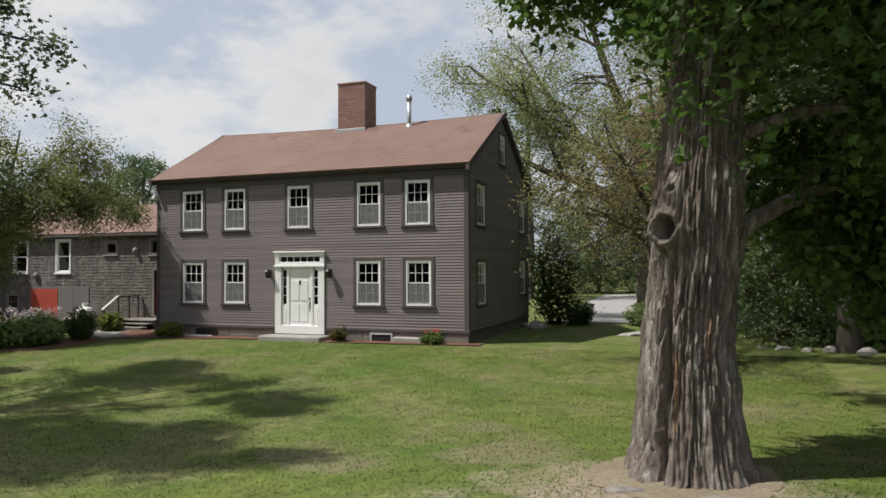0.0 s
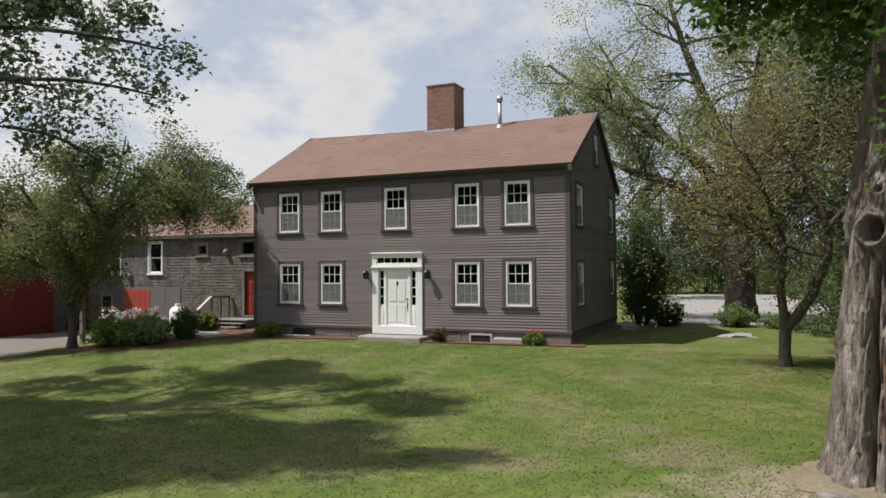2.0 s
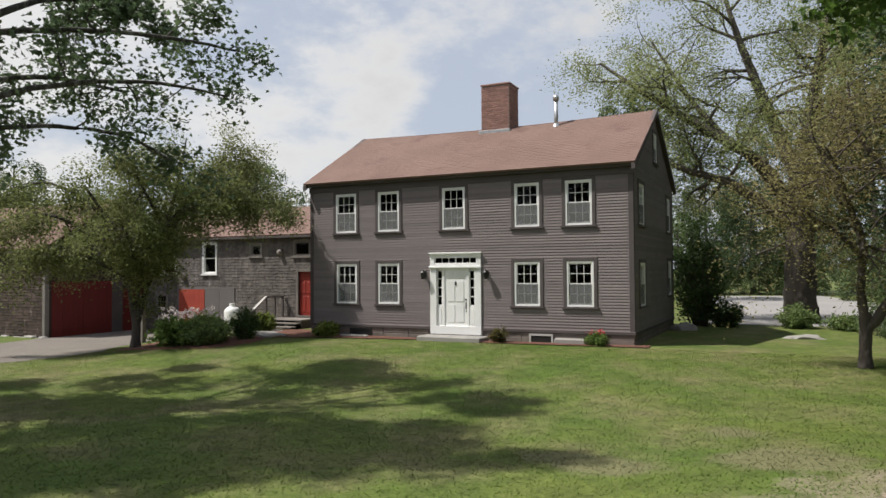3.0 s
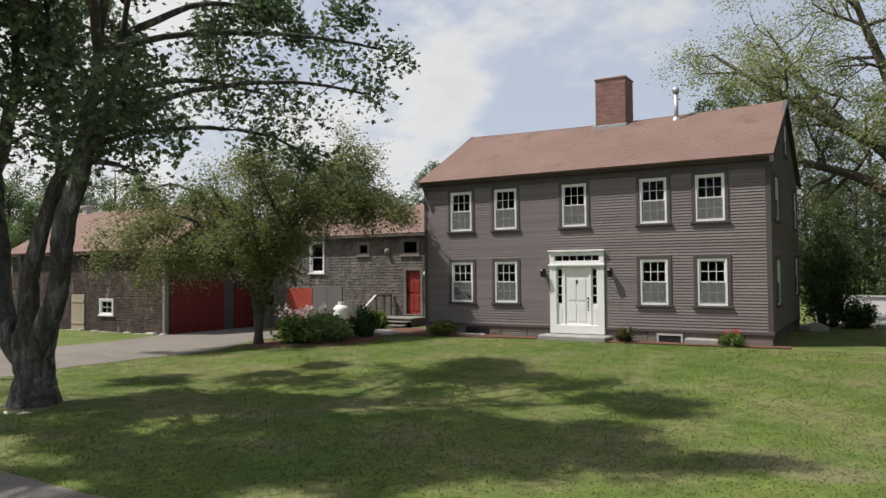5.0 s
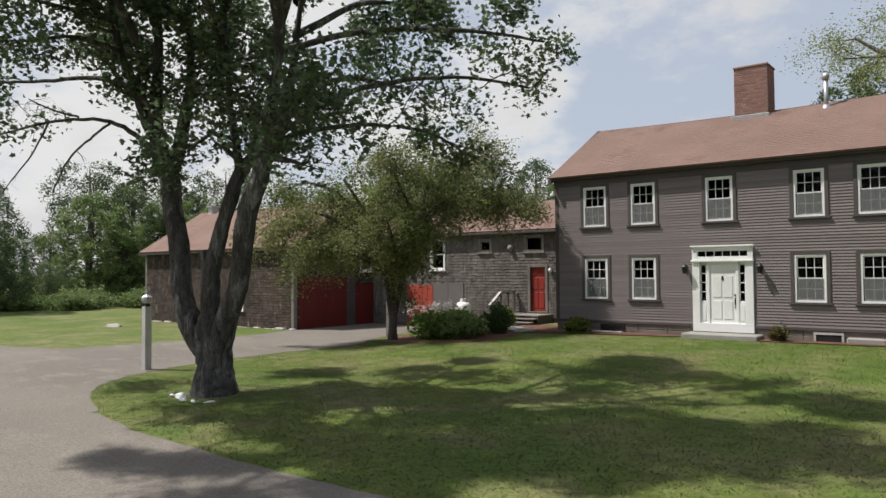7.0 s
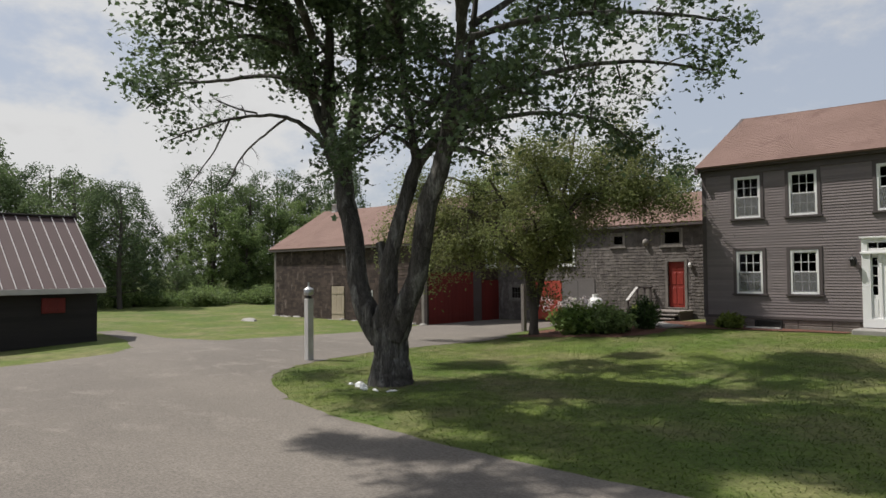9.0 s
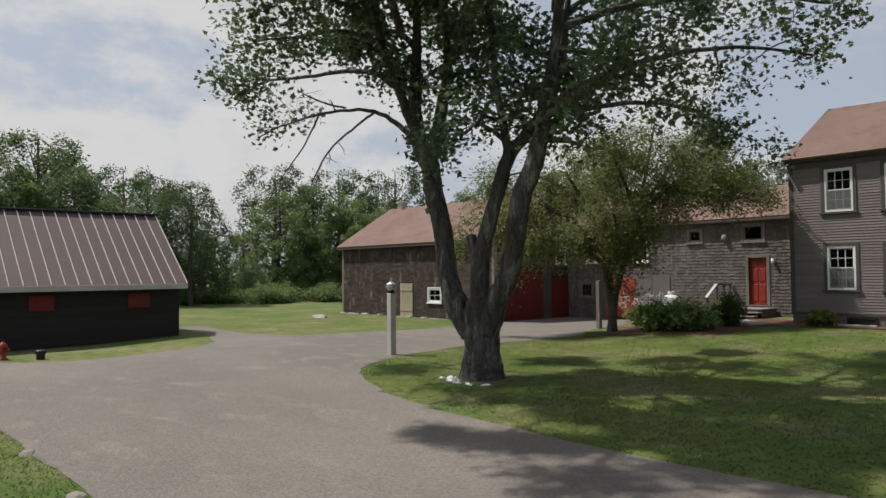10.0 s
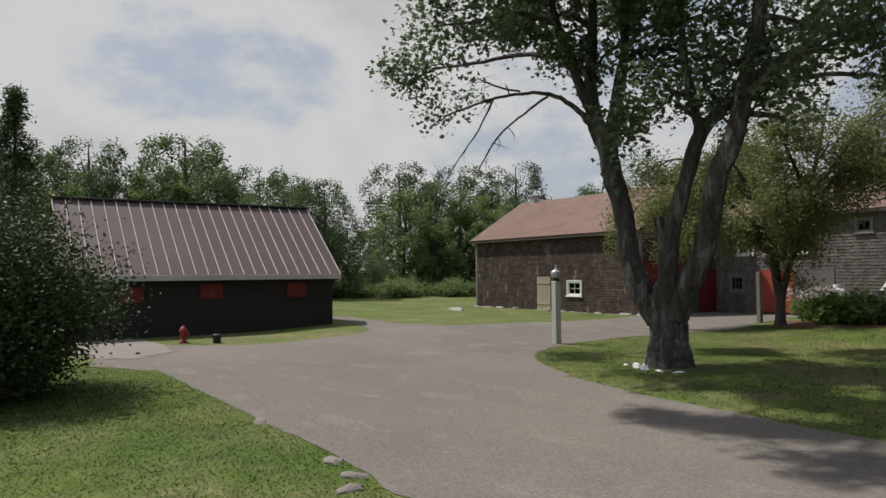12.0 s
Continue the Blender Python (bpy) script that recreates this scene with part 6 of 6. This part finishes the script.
for rows, n_side, from_ in (
    ([(0.20, 0.25, 2.5, 0.16), (0.85, 0.5, 3.1, 0.11), (1.8, 0.8, 3.55, 0.08), (3.2, 1.0, 4.2, 0.06), (4.6, 1.4, 4.8, 0.04)], 14, 0.3),
    ([(0.9, 0.3, 6.6, 0.2), (2.0, 0.5, 9.0, 0.14), (4.0, 0.8, 10.5, 0.05)], 16, 0.35),
    ([(0.3, 0.2, 7.6, 0.3), (1.2, 1.4, 9.6, 0.2), (2.4, 3.4, 11.4, 0.06)], 18, 0.35),
    ([(0.3, 0.0, 7.6, 0.3), (1.6, -0.6, 9.0, 0.2), (3.6, -1.4, 10.2, 0.06)], 18, 0.35),
    ([(0.3, 0.0, 7.6, 0.3), (0.4, 1.6, 9.4, 0.2), (0.6, 3.8, 10.6, 0.06)], 16, 0.4),
    ([(0.3, 0.0, 7.6, 0.3), (2.2, 1.0, 9.2, 0.2), (4.8, 2.2, 10.4, 0.06)], 18, 0.35),
    ([(0.2, -0.2, 7.4, 0.2), (0.5, -1.2, 8.2, 0.12), (0.9, -2.6, 8.6, 0.05)], 14, 0.3),
    ([(0.3, 0.1, 7.6, 0.2), (1.2, -0.2, 8.2, 0.12), (2.4, -0.6, 8.4, 0.05)], 14, 0.3),
    ([(0.3, -0.1, 7.4, 0.2), (-0.8, -0.8, 9.2, 0.12), (-2.0, -1.6, 10.4, 0.05)], 14, 0.4),
    ([(0.3, -0.2, 7.6, 0.2), (-0.3, -1.2, 9.2, 0.12), (-1.0, -2.6, 10.2, 0.05)], 16, 0.3),
    ([(0.50, -0.05, 4.7, 0.13), (1.0, 0.0, 5.3, 0.11), (1.8, 0.1, 6.1, 0.09), (3.2, 0.2, 6.8, 0.04)], 10, 0.55),
    ([(0.2, 0.1, 6.6, 0.28), (1.2, 0.5, 8.0, 0.18), (2.8, 1.0, 9.0, 0.08)], 10, 0.3),
    ([(0.2, 0.1, 6.9, 0.2), (-0.5, 0.0, 6.8, 0.10), (-1.25, -0.2, 6.5, 0.04)], 12, 0.15),
    ([(0.3, -0.3, 6.8, 0.14), (0.5, -1.3, 6.9, 0.09), (0.9, -2.4, 6.6, 0.04)], 12, 0.3),
    ([(0.4, 0.4, 6.8, 0.2), (0.9, 2.0, 7.9, 0.12), (1.2, 3.6, 8.2, 0.05)], 9, 0.4),
    ([(0.6, 0.3, 4.1, 0.1), (1.6, 0.4, 4.4, 0.07), (2.8, 0.6, 4.3, 0.03)], 9, 0.55),
    ([(0.9, 0.4, 7.4, 0.18), (2.2, -0.4, 8.6, 0.12), (3.6, -1.6, 9.2, 0.05)], 9, 0.4),
):
    pts = curve_rows(rows, 5, 0.02, rng)
    tube(verts, faces, pts, 10)
    for q in range(n_side):
        i = min(int((from_ + (1 - from_) * (q + rng.random()) / n_side) * (len(pts) - 1)), len(pts) - 2)
        over = rows[-1][0] < -1.2
        side = Vector((rng.gauss(0.0 if over else 0.8, 0.8), rng.gauss(0.4, 0.9), rng.gauss(0.15 if over else -0.25, 0.35))).normalized()
        branch_out(rng, verts, faces, tips, pts[i][0], side, rng.uniform(0.9, 1.7) * (0.55 if over else 1.0), min(pts[i][1] * 0.5, 0.05), 2, 0.06, 0.9, 3)
limb_data = raw_mesh("limb", [tuple(v) for v in verts], faces)
mesh_object("limb", limb_data, M_OLDBARK, old)
mesh_object("crown", leaf_cloud("crown", tips, 17, 0.125, 0.24, 62, True, 0.45, 0.15), L_BRIGHT, old)


# ---- woods: a few tree shapes, set out again and again ----
def wood_tree(name, label, height, width, leaf, seed, low=0.25, per=19, size=0.23, blobs=26):
    rng = random.Random(seed)
    verts, faces, tips = [], [], []
    tube(verts, faces, curve_rows([(0, 0, -0.3, height * 0.022), (0.1, 0, height * 0.3, height * 0.018), (-0.1, 0.1, height * 0.65, height * 0.011), (0, 0, height * 0.95, 0.03)], 3), 7)
    for k in range(blobs):
        a, s = 2.4 * k + rng.uniform(-0.5, 0.5), (k + rng.random()) / blobs
        w = width * max(0.08, 1 - ((s - 0.40) / 0.62) ** 2) ** 0.5 * rng.uniform(0.45, 0.85)
        ball = width * rng.uniform(0.24, 0.40) * (0.75 if s > 0.85 else 1.0)
        c = Vector((w * math.cos(a), w * math.sin(a), height * (low + (0.97 - low) * s) - 0.5 * ball))
        tube(verts, faces, [(Vector((0, 0, c.z * 0.8)).lerp(c, t), 0.07 * (1 - 0.8 * t)) for t in (0, 0.5, 1)], 3)
        for _ in range(26):
            d = Vector((rng.gauss(0, 1) + 0.6 * math.cos(a), rng.gauss(0, 1) + 0.6 * math.sin(a), rng.gauss(0.35, 1))).normalized()
            tips.append(c + Vector((d.x, d.y, d.z * 0.85)) * ball * rng.uniform(0.75, 1.04))
    return plant(name, Matrix.Translation((0, 0, -100)), label, "tree", (verts, faces), M_TWIG, leaf_cloud("crown", tips, per, size, width * 0.05, seed, False, 0.4), leaf, "woodland trees")


def spread_trees(model, spots, seed):
    rng = random.Random(seed)
    first = True
    for x, y, s in spots:
        m = on_ground(x, y, rng.uniform(0, 360))
        k = s * rng.uniform(0.9, 1.1)
        if first:
            model.matrix_basis = m @ Matrix.Diagonal((k, k, k, 1))
            first = False
        else:
            c = copy_thing(model, m)
            c.scale = (k, k, k)


oak = wood_tree("woodland_tree", "full green broadleaf tree in the wood edge", 12.0, 4.4, L_WOOD_A, 71)
ash = wood_tree("woodland_tree", "light green broadleaf tree in the wood edge", 10.0, 3.6, L_WOOD_B, 72, 0.12)
dark = wood_tree("woodland_tree", "dark green broadleaf tree in the wood edge", 13.5, 4.6, L_WOOD_C, 73, 0.15)
understory = wood_tree("understory_tree", "low bushy green tree at the wood edge", 5.0, 2.9, L_WOOD_A, 74, 0.02, 14, 0.17, 24)
tall_wood = wood_tree("woodland_tree", "tall thin-trunked tree with a high dark crown", 15.0, 4.2, L_WOOD_C, 75, 0.32)
rng = random.Random(8)
back = []
for k in range(30):
    t = k / 29
    back.append((-66 + 3 * math.sin(k * 2.1) + 6 * t, -44 + 66 * t, (0.82 + 0.22 * rng.random()) * (0.6 if abs(66 * t - 45.5) < 4.5 else 1.0)))
spread_trees(oak, back[0::3] + [(-62, -12.5, 1.12), (-56, -6.5, 0.85), (-74, -8, 1.15), (-72, -20, 1.1), (-52, 24, 0.9), (-40, 30, 1.15), (-30, 36, 1.0), (-12, 46, 0.8), (1, 52, 0.85), (9, 49, 0.9)], 1)
spread_trees(ash, back[1::3] + [(-57, 8, 0.8), (-55, 14, 0.85), (-46, 28, 1.1), (-24, 38, 1.15), (-19, 42, 1.0), (-5, 46, 0.8), (5, 51, 0.85)], 2)
spread_trees(dark, back[2::3] + [(-60, -27, 0.9), (-53.5, -4.2, 0.68), (-63, -18, 0.85), (-44, 33, 1.05), (-35, 38, 0.95), (-16, 48, 0.75), (1, 50, 0.8), (-27, 43, 0.95), (-3, 50, 0.85)], 3)
low_spots = [(-57 + rng.uniform(-3, 2), -34 + 48 * k / 15, rng.uniform(0.45, 0.8)) for k in range(16)]
low_spots += [(8.9, 3.2, 0.75), (8.3, 6.6, 0.7), (10.8, 4.5, 1.0), (9.6, 9.0, 0.8), (16, -3, 1.0), (18, 4, 1.1), (13.5, 8.5, 1.0), (-7, 20, 1.0), (9.5, 36, 1.0), (14, 33, 1.2), (-2.5, 47.5, 0.9), (1.5, 48.5, 1.0), (5.5, 48, 0.9), (11, 26, 0.8)]
spread_trees(understory, low_spots, 4)
spread_trees(tall_wood, [(12.5, -7.2, 1.0), (15.0, -10.5, 1.0), (17.0, -4.5, 1.0), (11.5, -2.5, 0.95), (10.5, 1.0, 1.0), (12.0, 5.0, 1.05), (13.5, -3.0, 1.0), (15.5, 2.5, 1.1), (17.5, -6.0, 1.0), (19, 7, 1.1), (13, 11.5, 1.0), (9.0, 17, 1.0), (16, 15, 1.1), (22, -1, 1.1), (21, 13, 1.2), (10, 42, 1.0), (18, 38, 1.1), (2, 58, 1.1), (-6, 34, 1.0), (25, 28, 1.2)], 5)

pine = thing("pine_tree", on_ground(-47.5, -24.8) @ Matrix.Diagonal((1.02, 1.02, 1.02, 1)), "dark pointed pine tree beyond the shed", "tree")
rng = random.Random(77)
verts, faces, tips = [], [], []
tube(verts, faces, [(Vector((0, 0, -0.2)), 0.25), (Vector((0, 0, 6)), 0.15), (Vector((0, 0, 12)), 0.03)], 7)
for k in range(90):
    h = 1.5 + 10.4 * k / 89
    a, w = rng.uniform(0, 6.28), (12.4 - h) * 0.28 * rng.uniform(0.7, 1.1)
    p, q = Vector((0, 0, h)), Vector((w * math.cos(a), w * math.sin(a), h - 0.12 * w))
    tube(verts, faces, [(p, 0.04), (q, 0.01)], 3)
    tips += [p.lerp(q, t) for t in (0.35, 0.6, 0.8, 1.0)]
mesh_object("trunk", raw_mesh("trunk", [tuple(v) for v in verts], faces), M_TWIG, pine)
mesh_object("crown", leaf_cloud("crown", tips, 26, 0.22, 0.22, 78, False, 0.6), L_WOOD_C, pine)

# ---- shrubs and flowers ----
shrub("large_shrub", on_ground(-17.4, -26.6), "large dark rounded shrub beside the drive", "shrub", 2.45, 3.7, 260, 0.095, L_DARKSHRUB, 81, per=62)
shrub("lilac_bush", on_ground(0.9, 9.0), "tall dense dark green bush behind the house corner", "shrub", 1.5, 4.6, 70, 0.13, L_LILAC, 82, per=34)
shrub("lilac_bush", on_ground(2.0, 8.6), "lower dark green bush behind the house corner", "shrub", 0.7, 1.1, 30, 0.12, L_LILAC, 83, per=26)
shrub("bright_bush", on_ground(4.4, 9.0), "low bright green bush by the tall tree", "shrub", 0.7, 0.9, 36, 0.12, L_WOOD_B, 84, per=26)
shrub("bright_bush", on_ground(6.2, 8.6), "low bright green ground plant by the tall tree", "shrub", 0.9, 0.5, 36, 0.12, L_WOOD_B, 85, per=22)
shrub("phlox_clump", on_ground(-14.7, -2.5), "green perennial clump in the mulch bed", "flower", 0.75, 0.85, 46, 0.17, L_SHRUB, 86, per=14)
shrub("hydrangea", on_ground(-14.45, -4.1), "broad green leafy perennial in the mulch bed", "flower", 0.85, 0.85, 50, 0.20, L_SHRUB, 87, per=13)
shrub("hydrangea", on_ground(-13.5, -3.75), "broad green leafy perennial in the mulch bed", "flower", 0.8, 0.85, 46, 0.20, L_WOOD_B, 88, per=13)
shrub("round_bush", on_ground(-12.95, -2.5), "dark rounded evergreen bush beside the path", "shrub", 0.5, 1.15, 54, 0.08, L_LILAC, 89)
shrub("yellow_daylily", on_ground(-14.7, 0.6), "yellow-green leafy plants beside the steps", "flower", 0.45, 0.8, 34, 0.14, L_HOSTA, 90)
white_phlox = shrub("white_phlox", on_ground(-16.9, -1.0), "white and pale pink flowering phlox", "flower", 0.9, 1.05, 40, 0.12, L_SHRUB, 91)
rng = random.Random(92)
heads = [Vector((rng.gauss(-0.1, 0.65), rng.gauss(0.0, 0.5), 1.02 + rng.uniform(-0.25, 0.15))) for _ in range(46)]
mesh_object("blossom", leaf_cloud("blossom", heads, 26, 0.075, 0.065, 93), L_PETAL, white_phlox, "white and pink flower heads")
shrub("hosta", on_ground(-10.75, -0.75), "yellow-green hosta against the house wall", "flower", 0.42, 0.5, 26, 0.14, L_HOSTA, 94)
shrub("azalea", on_ground(-4.15, -0.55), "small rusty-leaved bush beside the doorstep", "shrub", 0.33, 0.5, 26, 0.06, L_RUST, 95)
geranium = shrub("geranium", on_ground(-1.05, -0.42), "small red-flowering bush against the house wall", "flower", 0.34, 0.45, 26, 0.07, L_SHRUB, 96)
mesh_object("blossom", leaf_cloud("blossom", [Vector((rng.gauss(0, 0.15), rng.gauss(0, 0.15), 0.42)) for _ in range(12)], 12, 0.05, 0.04, 97), L_REDPETAL, geranium, "red flower heads")


weeds = shrub("field_weeds", on_ground(-53.5, 3.0), "low light green weeds along the wood edge", "weeds", 2.0, 1.3, 60, 0.2, L_WOOD_B, 98, per=20)
for x, y, turn in ((-55.5, -0.6, 40), (-51.6, 6.4, 80), (-52.4, 1.2, 150), (-56.5, -3.6, 210), (-50.2, 9.2, 260)):
    copy_thing(weeds, on_ground(x, y, turn))
for i, (x, y, a, b, c) in enumerate(((8.9, 1.2, 0.35, 0.25, 0.18), (9.5, 0.9, 0.3, 0.25, 0.22), (10.1, 1.1, 0.45, 0.3, 0.25), (8.4, 1.6, 0.25, 0.2, 0.12), (10.9, 0.6, 0.5, 0.3, 0.3), (11.7, 0.2, 0.35, 0.3, 0.2))):
    rock("field_stone", on_ground(x, y, 55 * i), (a * 0.65, b * 0.65, c * 0.6), "grey field stone at the edge of the wood", M_GRANITE, 40 + i)

# ---- grass ----
def grass_mesh(name, x0, x1, y0, y1, density, tall, seed, keep_out):
    g = np.random.default_rng(seed)
    n = int((x1 - x0) * (y1 - y0) * density)
    x, y = g.uniform(x0, x1, n), g.uniform(y0, y1, n)
    ok = np.ones(n, bool)
    for poly in keep_out:
        ok &= ~inside(poly, x, y)
    x, y = x[ok], y[ok]
    n = len(x)
    z = ground_z(x, y)
    a, h, lean = g.uniform(0, 2 * np.pi, n), tall * g.uniform(0.5, 1.4, n), g.normal(0, 1.3, (2, n))
    w = 0.006 + 0.004 * g.random(n)
    p = np.stack([x, y, z], -1)
    side = np.stack([np.cos(a) * w, np.sin(a) * w, np.zeros(n)], -1)
    tip = p + np.stack([lean[0] * h, lean[1] * h, h], -1)
    up = np.cross(2 * side, tip - p + side)[:, 2] > 0
    side[~up] *= -1
    v = np.stack([p - side, p + side, tip], 1).reshape(-1, 3)
    mesh = raw_mesh(name, v, np.arange(3 * n).reshape(n, 3))
    mesh.normals_split_custom_set_from_vertices([(0.0, 0.0, 1.0)] * (3 * n))
    return mesh


HARD = [DRIVE, BED, SOIL, [(-13.4, 0.5), (-12.6, -1.9), (-7.2, -0.9), (0.5, -0.5), (0.5, 8), (-13.4, 8)]]
lawn = mesh_object("lawn_grass", grass_mesh("lawn_grass", -17.5, 9.5, -19.0, -0.6, 520, 0.026, 5, HARD), M_BLADE)
tagged(lawn, "short mown lawn grass blades", "grass", kind="stuff")
verge = mesh_object("lawn_grass", grass_mesh("lawn_grass", -22, -5.5, -28.0, -22.8, 900, 0.028, 6, HARD), M_VERGE)
tagged(verge, "short bright verge grass blades", "grass", kind="stuff")
